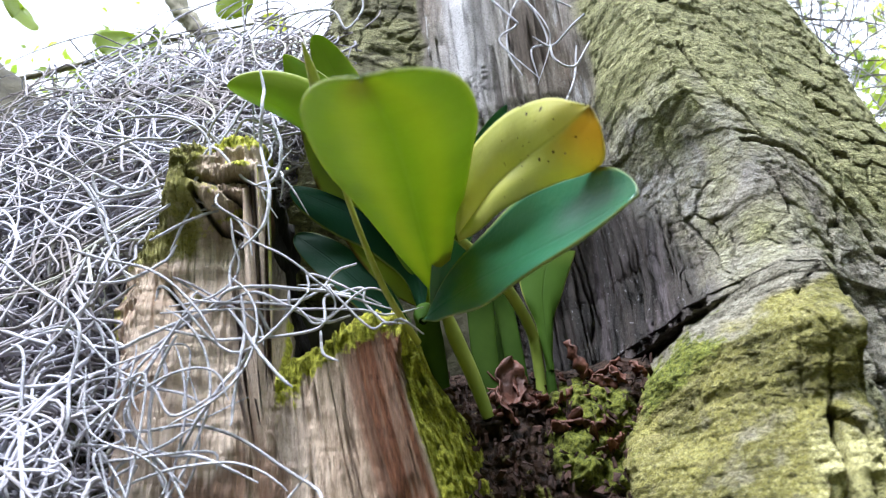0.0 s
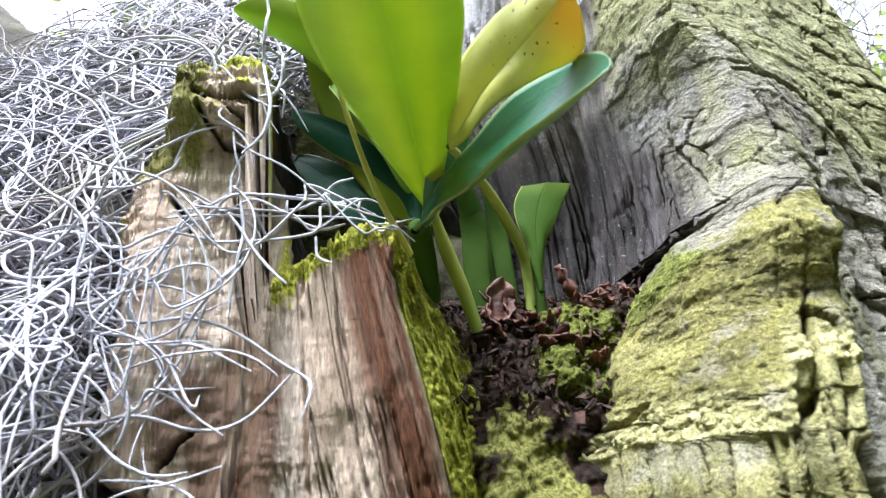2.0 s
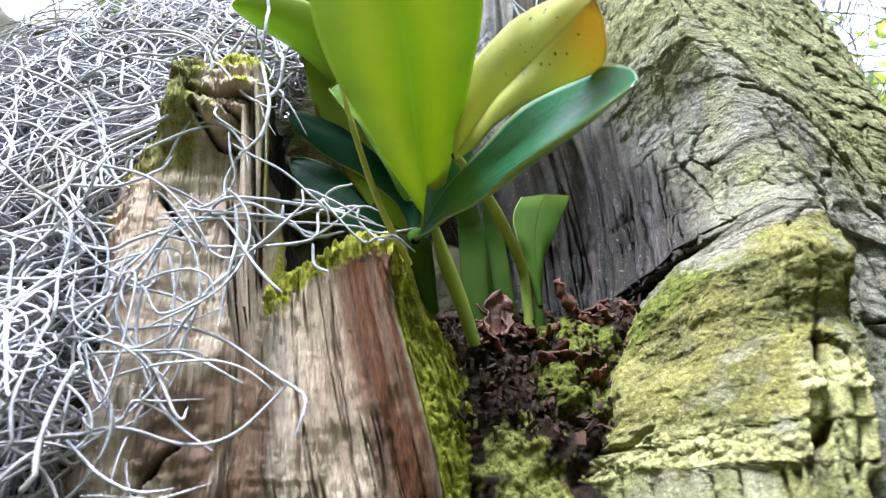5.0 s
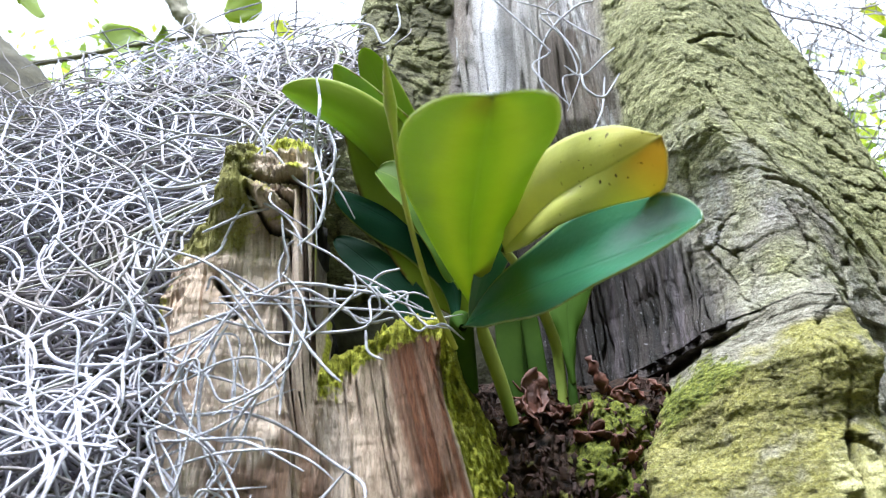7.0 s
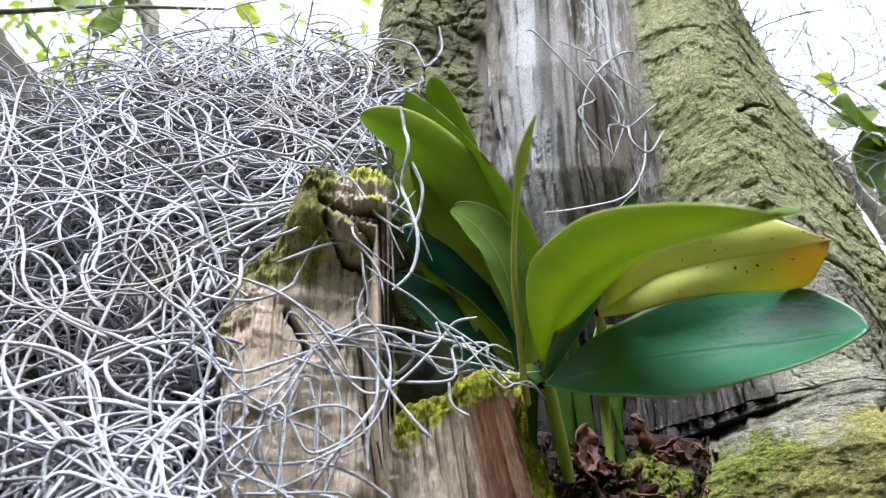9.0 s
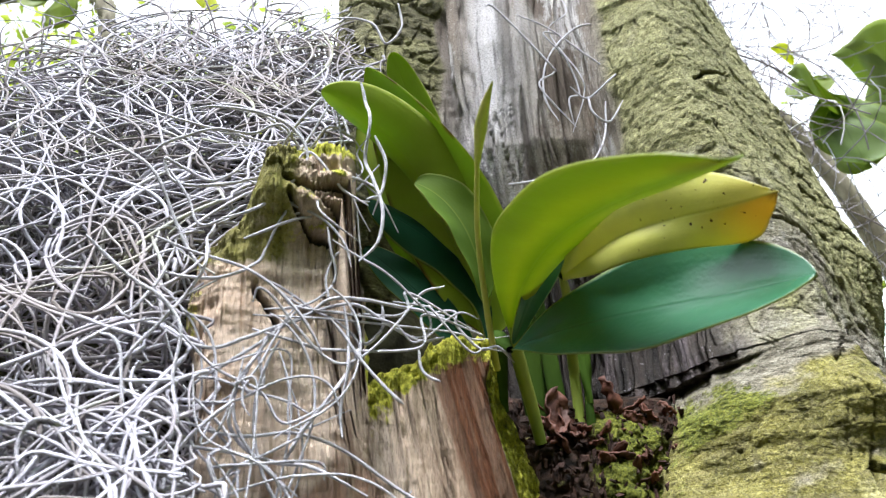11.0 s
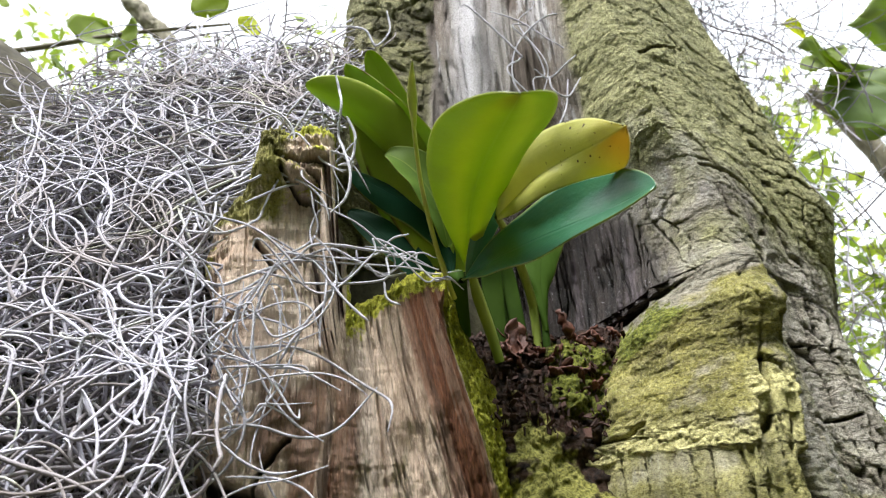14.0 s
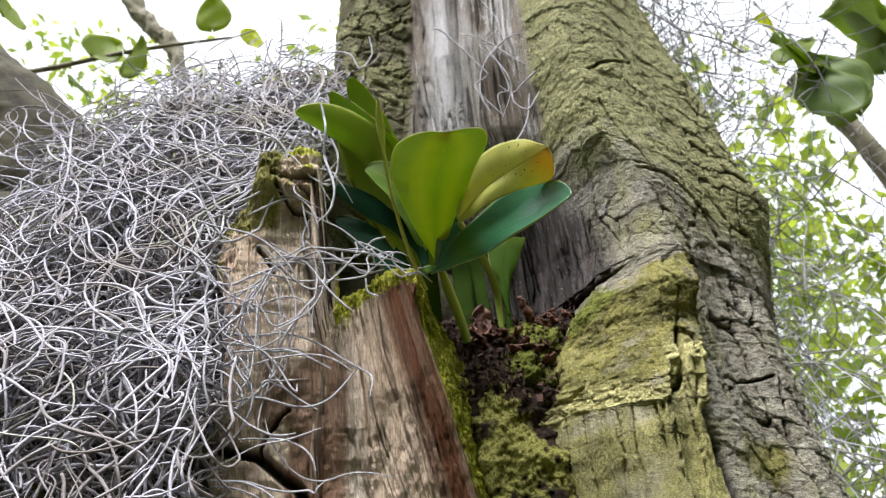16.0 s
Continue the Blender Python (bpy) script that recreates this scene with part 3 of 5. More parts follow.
def trunk():
    th = np.radians(np.concatenate([np.linspace(-82, 88, 800), np.linspace(88, 278, 60)[1:-1]]))
    z = np.concatenate([np.linspace(0, 1.30, 30)[:-1], np.linspace(1.30, 1.45, 50)[:-1], np.linspace(1.45, 1.80, 400)[:-1], np.linspace(1.80, 2.10, 220), np.linspace(2.10, 2.4, 50)[1:], np.linspace(2.4, 3.6, 40)[1:]])
    T, Z = np.meshgrid(th, z)
    R = radius(Z)
    bulge = np.interp(Z, (1.2, 1.48, 1.62, 1.70, 1.76, 1.80, 1.90, 2.08, 2.3), (0.270, 0.262, 0.256, 0.262, 0.283, 0.266, 0.248, 0.204, 0.182))
    R = R + (bulge - R) * step(38, 62, np.degrees(T)) * step(150, 110, np.degrees(T)) * step(1.0, 1.3, Z) * step(2.4, 2.2, Z)
    X0 = CX + R * np.sin(T)
    front = np.cos(T) > 0.1
    wob = 0.014 * (fbm(Z * 22, X0 * 6, Z * 0, 3, 40) - 0.5)
    left = np.interp(Z, (1.40, 1.6, 1.70, 1.78, 1.85, 2.4), (-0.09, -0.125, -0.125, -0.080, -0.070, -0.065)) + wob
    right = np.interp(Z, (1.3, 1.49, 1.53, 1.553, 1.58, 1.60, 1.63, 1.68, 1.745, 1.80, 1.88, 2.0, 2.4), (0.02, 0.040, 0.068, 0.088, 0.100, 0.122, 0.150, 0.158, 0.148, 0.130, 0.122, 0.120, 0.10)) + wob * step(1.55, 1.65, Z)
    soft = np.interp(Z, (1.585, 1.62), (0.008, 0.030))
    inside = step(-0.010, 0.016, X0 - left) * step(-0.6, 1.0, (right - X0) / soft) * front
    deep = np.interp(Z, (1.30, 1.42, 1.50, 1.56, 1.61, 1.65, 1.72, 1.85, 1.95, 2.1, 2.4, 2.7), (0, 0.08, 0.12, 0.14, 0.155, 0.175, 0.155, 0.085, 0.060, 0.045, 0.02, 0))
    eaten = 0.030 * step(0.020, -0.030, Z - 1.59) * step(1.2, 1.35, Z) * step(-0.24, -0.16, X0) * step(0.06, 0.03, X0) * front
    knob = 0.006 * np.exp(-(((X0 - 0.335) / 0.028) ** 2 + ((Z - 1.705) / 0.04) ** 2)) * front
    R = R * np.where(Z > 3.59, 0.02, 1.0)
    # a mossy ridge of bark along the heartwood, and the dip between the blaze and the bark beside it
    ridge = step(1.74, 1.80, Z) * front * (0.009 * np.exp(-((X0 + 0.088 + wob) / 0.020) ** 2) - 0.010 * np.exp(-((X0 + 0.056 + 2 * wob) / 0.006) ** 2) - 0.008 * np.exp(-((X0 + 0.030 + wob) / 0.004) ** 2))
    dip = 0.016 * np.exp(-((X0 - 0.232) / 0.028) ** 2) * step(1.74, 1.58, Z) * step(1.35, 1.45, Z) * front
    rb = R - np.maximum(inside * deep, eaten) + knob + ridge - dip
    rl = R.copy()
    for _ in range(4):
        xl = CX + rl * np.sin(T)
        rl = np.where(front, (CY - blaze_face(xl, Z)) / np.maximum(np.cos(T), 0.3), R)
    xl = CX + rl * np.sin(T)
    jag = 0.010 * (fbm(xl * 60, Z * 60, xl * 0, 3, 130) - 0.5)
    blaze = step(-0.004, 0.007, xl - BLAZE_LEFT(Z) + jag) * step(0.010, -0.010, Z - BLAZE_TOP(xl) + 1.2 * jag) * step(0.007, -0.006, xl - BLAZE_RIGHT(Z) + 0.5 * jag) * step(1.30, 1.40, Z) * front
    above = np.clip(Z - BLAZE_TOP(xl), 0, 1)
    ease = 0.9 * np.exp(-(above / 0.060) ** 1.5) * step(0.085, 0.105, xl) * step(0.215, 0.185, xl) * (Z > 1.5) * (1 - inside) * front
    rb = rb + (rl - rb) * ease * (above > 0)
    rb = rb + (rl - rb) * blaze
    # the bark rolls over the blaze's top
    roll = np.exp(-((Z - BLAZE_TOP(X0) - 0.010) / 0.009) ** 2) * step(0.105, 0.125, X0) * step(0.205, 0.185, X0) * front
    X, Y = CX + rb * np.sin(T), CY - rb * np.cos(T)
    # sample most densely where the bark is seen from nearest
    seg = np.hypot(np.diff(X, axis=1), np.diff(Y, axis=1)) * np.interp(0.5 * (X0[:, 1:] + X0[:, :-1]), (-0.14, -0.11, 0.02, 0.05, 0.30, 0.35), (0.25, 0.8, 0.8, 1.5, 1.5, 0.9))
    way = np.concatenate([np.zeros((len(z), 1)), np.cumsum(seg, 1)], 1)
    true = np.concatenate([np.zeros((len(z), 1)), np.cumsum(np.hypot(np.diff(X, axis=1), np.diff(Y, axis=1)), 1)], 1)
    n_front, n_back = 860, 50
    rows = []
    for i in range(len(z)):
        w = way[i]
        cut = w[799]
        t = np.concatenate([np.linspace(0, cut, n_front), np.linspace(cut, w[-1], n_back)[1:]])
        rows.append(tuple(np.interp(t, w, a[i]) for a in (X, Y, inside, X0, true, blaze, roll)))
    X, Y, m, X0, arc, blaze, roll = (np.array(a) for a in zip(*rows))
    # the way round the surface, so scaled that furrows follow the trunk's taper
    arc = (arc - true[:, 667:668]) * (0.26 / R[:, 667:668])
    Z = np.repeat(z[:, None], X.shape[1], 1)
    core = step(0.55, 0.85, m + 0.34 * step(1.76, 1.70, Z) * (X0 > 0.06) + 0.3 * (fbm(X * 40, Z * 20, Y * 40, 3, 44) - 0.5)) * (1 - blaze)
    shaft = -0.004 + 0.014 * (fbm(Z * 16, X0 * 20, Z * 0, 4, 45) - 0.5)
    core = core * np.maximum(step(1.80, 1.72, Z), step(-0.003, 0.003, X - shaft))
    tx, ty = np.gradient(X, axis=1), np.gradient(Y, axis=1)
    tl = np.hypot(tx, ty) + 1e-9
    nx, ny = ty / tl, -tx / tl
    coarse = np.clip(step(0.19, 0.25, X0) * step(1.90, 1.74, Z) + step(0.26, 0.31, X0) + 0.6 * step(0.01, -0.01, X) + 0.55 * np.exp(-(((X - 0.155) / 0.035) ** 2 + ((Z - 1.71) / 0.06) ** 2)), 0, 1)
    relief, plate, dark = bark_relief(arc, Z, coarse)
    relief = relief * (1 - 0.2 * roll) * (1 - 0.25 * np.exp(-(((X - 0.155) / 0.030) ** 2 + ((Z - 1.72) / 0.055) ** 2)))
    dark = dark * (1 - 0.4 * roll)
    dark = dark * (1 - 0.35 * np.exp(-(((X - 0.155) / 0.035) ** 2 + ((Z - 1.72) / 0.055) ** 2)))
    knots = step(0.012, -0.008, X) * step(1.70, 1.80, Z) * front_of(Y)
    relief = relief + knots * (0.007 * (fbm(X0 * 60, Z * 32, X0 * 0, 4, 47) - 0.5) - 0.003 * step(0.05, 0.0, np.abs(fbm(X0 * 55, Z * 20, X0 * 0, 3, 48) - 0.5)))
    # The knotted strip is darkened unevenly, as shade in its crevices.
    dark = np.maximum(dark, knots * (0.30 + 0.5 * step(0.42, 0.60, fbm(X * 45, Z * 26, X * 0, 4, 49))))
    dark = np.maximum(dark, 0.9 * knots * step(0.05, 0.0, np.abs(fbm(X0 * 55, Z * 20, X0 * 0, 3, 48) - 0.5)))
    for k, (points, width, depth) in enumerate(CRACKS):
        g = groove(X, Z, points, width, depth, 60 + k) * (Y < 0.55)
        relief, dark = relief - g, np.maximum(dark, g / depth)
    fib = X - 0.8 * Y + 0.006 * (fbm(X * 20, Z * 12, Y * 20, 2, 69) - 0.5)
    grain = 0.0070 * (fbm(fib * 240, Z * 10, fib * 0, 5, 70) - 0.5) + 0.008 * (fbm(fib * 70, Z * 7, fib * 0, 3, 72) - 0.5)
    grain = grain + 0.006 * (fbm(fib * 130, Z * 50, fib * 0, 4, 77) - 0.5) * step(1.76, 1.68, Z)
    split = np.maximum(step(0.58, 0.66, fbm(fib * 120, Z * 5, fib * 0, 3, 75)), step(0.028, 0.0, np.abs(fbm(fib * 60 + 3, Z * 4, fib * 0, 4, 76) - 0.5)))
    grain = grain + 0.010 * (fbm(fib * 34, Z * 5, fib * 0, 2, 78) - 0.5)
    here = (X > 0.0) & (X < 0.22) & (Z > 1.30) & (Z < 1.68) & (Y < 0.45)
    hb, fibres, shelf, post, under = (np.zeros(X.shape) for _ in range(5))
    for whole, piece in zip((hb, fibres, shelf, post, under), blaze_relief(X[here], Y[here], Z[here])):
        whole[here] = piece
    cut = np.zeros(X.shape)
    for k, (points, width, depth) in enumerate(BLAZE_CRACKS):
        cut = np.maximum(cut, groove(X, Z, points, width, depth, 160 + k) * (Y < 0.45) * (X > 0.05))
    h = (1 - core - blaze) * relief + core * (grain - 0.004 * split) + blaze * hb - cut
    # Crevice mask: shade put into the colour along cracks, cuts and splits.
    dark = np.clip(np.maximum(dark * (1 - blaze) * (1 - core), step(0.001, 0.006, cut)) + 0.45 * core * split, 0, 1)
    X, Y = X + nx * h, Y + ny * h
    big = fbm(X0 * 12, Z * 12, X0 * 0, 3, 80)
    spot = fbm(X0 * 34, Z * 34, X0 * 0, 4, 81)
    moss = np.clip(0.42 + 0.13 * step(1.70, 1.80, Z) + 0.30 * step(0.22, 0.30, X0) * step(1.60, 1.72, Z) + 0.35 * step(1.76, 1.9, Z) * step(0.12, 0.15, X0) + 0.8 * step(0.01, -0.01, X) - 0.40 * step(0.195, 0.215, X) * step(1.72, 1.66, Z) + 0.30 * step(0.20, 0.15, X) * step(1.78, 1.83, Z) + 0.05 * np.exp(-(((X - 0.152) / 0.030) ** 2 + ((Z - 1.735) / 0.06) ** 2)) - 1.0 * (big - 0.45) - 0.8 * (spot - 0.5), 0, 1) * (1 - core) * (1 - 0.35 * roll)
    # Where the wood is rotted and the hollow's shade is painted in.
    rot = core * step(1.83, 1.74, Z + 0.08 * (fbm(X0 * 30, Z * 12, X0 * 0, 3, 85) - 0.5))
    pale = np.exp(-(((X - 0.150) / 0.024) ** 2 + ((Z - 1.745) / 0.038) ** 2)) * 1.6 + 0.4 * step(0.5, 0.62, big) + 0.25 * roll
    n = np.full(X.shape, 0.5)
    n[here] = fbm(X[here] * 45, Z[here] * 60, Y[here] * 45, 4, 128)
    lichen = blaze * np.clip(0.80 + 1.3 * (n - 0.5) - 0.25 * fibres + 0.3 * post - 0.3 * step(0.015, 0.0, BLAZE_TOP(X) - Z), 0, 1) + 0.25 * step(0.175, 0.185, X) * step(0.215, 0.195, X) * step(1.68, 1.62, Z) * (Y < 0.45)
    bright = blaze * np.clip(shelf + 0.6 * post * step(1.50, 1.54, Z) + 0.35 * fibres + 0.15 * step(0.07, 0.02, -under) - 0.15 + 0.9 * (n - 0.5), 0, 1)
    wood = blaze * np.clip(fibres + 0.5 - 1.0 * (1 - fibres), 0, 1)
    sprout = 0.8 * blaze * step(0.018, 0.003, X - BLAZE_LEFT(Z) + 0.04 * (n - 0.5)) * step(1.52, 1.55, Z)
    sprout = sprout + 0.5 * np.exp(-(((X - 0.118) / 0.014) ** 2 + ((Z - 1.606) / 0.012) ** 2)) * (Y < 0.40)
    below = BLAZE_TOP(X) - Z
    scar = step(0.110, 0.128, X) * step(0.205, 0.195, X) * step(0.024, 0.013, below + 0.014 * (n - 0.5)) * step(-0.005, 0.0, below) * (Y < 0.42) * (Z > 1.6)
    lichen, bright = lichen * (1 - scar), bright * (1 - scar)
    sprout = sprout + 0.7 * np.exp(-(((X - 0.126) / 0.013) ** 2 + ((Z - 1.618) / 0.010) ** 2)) * (Y < 0.40) * (1 - scar)
    lichen = lichen + 0.9 * np.exp(-(((X - 0.222) / 0.026) ** 2 + ((Z - 1.488) / 0.020) ** 2)) * (Y < 0.45) * (n > 0.40)
    bleach = core * step(1.72, 1.80, Z) * np.exp(-((X - 0.030 + 0.02 * (fbm(X0 * 30, Z * 8, X0 * 0, 3, 86) - 0.5)) / 0.019) ** 2)
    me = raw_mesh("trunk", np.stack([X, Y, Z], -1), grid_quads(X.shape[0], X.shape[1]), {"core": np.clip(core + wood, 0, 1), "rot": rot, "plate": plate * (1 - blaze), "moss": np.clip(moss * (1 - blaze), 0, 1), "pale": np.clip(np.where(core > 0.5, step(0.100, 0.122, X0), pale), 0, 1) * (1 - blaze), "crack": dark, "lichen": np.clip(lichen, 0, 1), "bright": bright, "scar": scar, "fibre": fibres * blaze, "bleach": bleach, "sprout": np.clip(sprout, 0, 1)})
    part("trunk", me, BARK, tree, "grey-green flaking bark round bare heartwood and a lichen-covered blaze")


trunk()


def slab(name, label, zs, left, right, top, face, depth, attrs, nu=260, nv=300, wrap=0.10, lean_out=0.0):
    """A piece of broken wood: a face between left(z) and right(z) that ends in a ragged top(x) and turns back into the trunk at its sides and top."""
    u = np.linspace(0, 1, nu)
    v = np.linspace(0, 1, nv)
    U, V = np.meshgrid(u, v)
    k = np.clip((U - wrap) / (1 - 2 * wrap), 0, 1)
    back_u = np.clip((wrap - U) / wrap, 0, 1) + np.clip((U - 1 + wrap) / wrap, 0, 1)
    vv = np.clip(V / 0.88, 0, 1)
    back_v = np.clip((V - 0.88) / 0.12, 0, 1)
    x_guess = left(np.full_like(k, 0.5 * (zs[0] + zs[1]))) * (1 - k) + right(np.full_like(k, 0.5 * (zs[0] + zs[1]))) * k
    for _ in range(6):
        Z = zs[0] + (top(x_guess) - zs[0]) * vv
        x_guess = left(Z) * (1 - k) + right(Z) * k
    X = x_guess
    X = X + 0.012 * (fbm(Z * 40, X * 0, X * 0, 3, len(name)) - 0.5) * np.abs(2 * k - 1) ** 3 * (1 if not lean_out else 0.3) - lean_out * np.clip((wrap - U) / wrap, 0, 1)
    Y = face(X, Z)
    edge = np.minimum(1, np.minimum((k) / 0.06, (1 - k) / 0.06))
    Y = Y + 0.006 * (1 - np.sqrt(np.clip(1 - (1 - edge) ** 2, 0, 1)))
    tip = np.clip((vv - 0.97) / 0.03, 0, 1)
    Y = Y + 0.004 * tip ** 2
    Y = Y + depth * np.maximum(back_u, back_v) ** (1.6 if lean_out else 1.0)
    soft_u, soft_v = step(0, 0.15, back_u), step(0, 0.15, back_v)

    def blur(a, axis, n=21):
        pad = [(n // 2, n // 2) if i == axis else (0, 0) for i in (0, 1)]
        c = np.cumsum(np.pad(np.pad(a, pad, "edge"), [(1, 0) if i == axis else (0, 0) for i in (0, 1)]), axis)
        return (c[n:] - c[:-n]) / n if axis == 0 else (c[:, n:] - c[:, :-n]) / n

    X, Y = (a + (blur(a, 0) - a) * soft_u for a in (X, Y))
    Y, Z = (a + (blur(a, 1) - a) * soft_v for a in (Y, Z))
    rough = np.maximum(soft_u, soft_v)
    X = X + 0.014 * (fbm(X * 70, Y * 90, Z * 70, 4, 90) - 0.5) * rough
    Y = Y + 0.012 * (fbm(X * 90, Y * 60, Z * 90, 4, 92) - 0.5) * rough
    Z = Z + back_v * (0.016 * (fbm(X * 90, Y * 60, Z * 60, 4, 91) - 0.6) - 0.012 * back_v)
    looks = attrs(X, Y, Z, np.maximum(back_u, back_v), vv)
    # moss stands up from the wood in small cushions
    cushion = 0.006 * (fbm(X * 170, Z * 170, Y * 170, 3, 95) - 0.35) + 0.006 * (fbm(X * 480, Z * 480, Y * 480, 3, 96) - 0.5)
    Y = Y - looks["moss"] * cushion
    Z = Z + looks["moss"] * 0.4 * cushion * (vv > 0.9)
    return part(name, raw_mesh(name, np.stack([X, Y, Z], -1), grid_quads(nv, nu), looks), WOOD, tree, label)


SHELL_CRACKS = (
    (((-0.126, 1.714), (-0.119, 1.703), (-0.111, 1.694), (-0.092, 1.688)), 0.0020, 0.008),
    (((-0.130, 1.721), (-0.110, 1.717), (-0.094, 1.718)), 0.0018, 0.007),
    (((-0.108, 1.710), (-0.096, 1.703), (-0.088, 1.704)), 0.0018, 0.007),
    (((-0.137, 1.666), (-0.132, 1.655), (-0.125, 1.643)), 0.0022, 0.009),
    (((-0.165, 1.518), (-0.146, 1.511), (-0.127, 1.506), (-0.101, 1.484), (-0.086, 1.462)), 0.0052, 0.018),
    (((-0.127, 1.506), (-0.118, 1.522), (-0.108, 1.536)), 0.0022, 0.007),
)


def streaks(g, z):
    """Thin open checks along the grain."""
    return step(0.020, 0.0, np.abs(fbm(g * 130, z * 5, g * 0, 4, 143) - 0.5)) * step(0.42, 0.56, fbm(g * 40, z * 16, g * 0, 3, 144))


def shell():
    """The broken shell of the trunk: a tall stub, a notch, and an upright splinter whose edge turns back under moss."""
    base_top = curve((-0.178, 1.682), (-0.168, 1.690), (-0.158, 1.697), (-0.148, 1.707), (-0.142, 1.722), (-0.138, 1.739), (-0.12, 1.743), (-0.105, 1.747), (-0.092, 1.749), (-0.087, 1.738), (-0.0845, 1.69), (-0.083, 1.63), (-0.080, 1.619), (-0.073, 1.625), (-0.052, 1.630), (-0.046, 1.641), (-0.035, 1.647), (-0.02, 1.645), (-0.008, 1.634), (0.003, 1.618), (0.018, 1.597), (0.03, 1.57))
    edge_x = curve((1.30, 0.065), (1.51, 0.010), (1.535, 0.004), (1.597, -0.014), (1.62, -0.019), (1.65, -0.012))
    split_x = curve((1.30, -0.030), (1.52, -0.051), (1.62, -0.062), (1.65, -0.064))
    tan_x = curve((1.30, 0.045), (1.50, -0.012), (1.52, -0.017), (1.56, -0.029), (1.595, -0.039), (1.625, -0.047), (1.66, -0.050))

    def face(x, z):
        lean = np.interp(x, (-0.14, -0.08, -0.02), (-0.05, -0.12, -0.27))
        g = x - lean * (z - 1.6)
        side = step(-0.088, -0.050, g)
        y = 0.343 - 0.006 * side
        y = y + 0.0050 * (fbm(g * 230, z * 9, x * 0, 5, 103) - 0.5) - 0.0016 * step(0.05, 0.0, np.abs(fbm(g * 330, z * 11, x * 0, 3, 101) - 0.5)) * step(0.40, 0.6, fbm(g * 50, z * 20, x * 0, 2, 100)) + 0.006 * (fbm(g * 45, z * 7, x * 0, 3, 105) - 0.5)
        y = y + 0.0020 * step(0.58, 0.64, fbm(g * 150, z * 6, x * 0, 3, 109))
        y = y + 0.0022 * (fbm(x * 60, z * 380, x * 0, 4, 107) - 0.5) * (1 - 0.7 * side) + 0.0026 * (fbm(g * 520, z * 26, x * 0, 4, 108) - 0.5)
        y = y + 0.0030 * (0.5 - np.abs(fbm(g * 380, z * 9, x * 0, 4, 142) - 0.5) * 2) * (0.4 + 0.6 * side) + 0.004 * streaks(g, z) * (0.2 + 0.8 * side)
        # the grey hollow band, the open split beside it
        wavy = 0.004 * (fbm(z * 40, z * 0, z * 0, 3, 118) - 0.5)
        split = x - split_x(z) - wavy
        y = y + 0.006 * np.exp(-((split + 0.010) / 0.010) ** 2) + 0.006 * np.exp(-(split / 0.0012) ** 2) * step(0.35, 0.55, fbm(z * 30, z * 0, z * 0, 3, 114))
        # a notched knot and torn fibres low on the stub
        for k, (points, width, depth) in enumerate(SHELL_CRACKS):
            y = y + groove(x, z, points, width, depth, 260 + k)
        # the stub's head leans out
        y = y - 0.020 * step(1.682, 1.716, z) * step(-0.152, -0.136, x) * step(-0.080, -0.100, x)
        y = y + 0.009 * (fbm(x * 60, z * 60, x * 0, 3, 145) - 0.5) * step(1.672, 1.695, z) * step(-0.080, -0.095, x)
        torn = 1.552 + 0.022 * (fbm(x * 70, x * 0, x * 0, 4, 110) - 0.5) + 0.25 * np.clip(x + 0.12, 0, 1)
        y = y + 0.010 * (fbm(x * 60, z * 90, x * 0, 4, 111) - 0.5) * step(torn + 0.01, torn - 0.01, z) * step(-0.085, -0.10, x)
        y = y + 0.016 * step(-0.145, -0.172, x)
        y = y + step(-0.145, -0.160, x) * 0.014 * (fbm(x * 120, z * 90, x * 0, 4, 119) - 0.5) + step(1.715, 1.735, z) * step(-0.082, -0.09, x) * 0.010 * (fbm(x * 160, z * 160, x * 0, 4, 122) - 0.5)
        # rough dark crust below the stub's top
        crust = step(1.680, 1.700, z) * step(1.744, 1.722, z) * step(-0.138, -0.112, x) * step(-0.080, -0.098, x)
        y = y + crust * (0.009 * layers(6 * fbm(x * 60 + 20 * z, z * 130, x * 0, 4, 104), 0.80) / 6 + 0.010 * fbm(x * 150, z * 200, x * 0, 4, 106) - 0.010)
        y = y + 0.004 * (layers(7 * fbm(x * 30, z * 120, x * 0, 4, 132), 0.85) / 7 - 0.5) * step(-0.09, -0.10, x) * step(1.56, 1.60, z) * step(1.69, 1.67, z)
        y = y + 0.005 * step(1.56, 1.48, z) + 0.010 * (fbm(x * 80, z * 45, x * 0, 5, 128) - 0.5) * step(1.60, 1.51, z)
        over = np.clip(x - edge_x(z), 0, 1)
        y = y + 1.30 * over + 0.004 * step(0, 0.003, over)
        lump = fbm(x * 150, z * 120, y * 150, 4, 115) - 0.5
        return y + step(0.0, 0.008, over) * (0.012 * lump + 0.004 * (fbm(x * 400, z * 400, y * 300, 3, 116) - 0.5))

    def attrs(x, y, z, back, v):
        n = fbm(x * 80, z * 80, y * 80, 4, 126)
        over = x - edge_x(z)
        stub = step(-0.080, -0.088, x)
        moss = step(0.0, 0.005, over + 0.006 * (n - 0.5))
        notch = step(-0.080, -0.074, x)
        moss = moss + notch * step(0.945, 0.98, v + 0.06 * (n - 0.5)) + 0.7 * notch * step(0.88, 0.97, v + 0.12 * (n - 0.5)) * step(-0.060, -0.070, x)
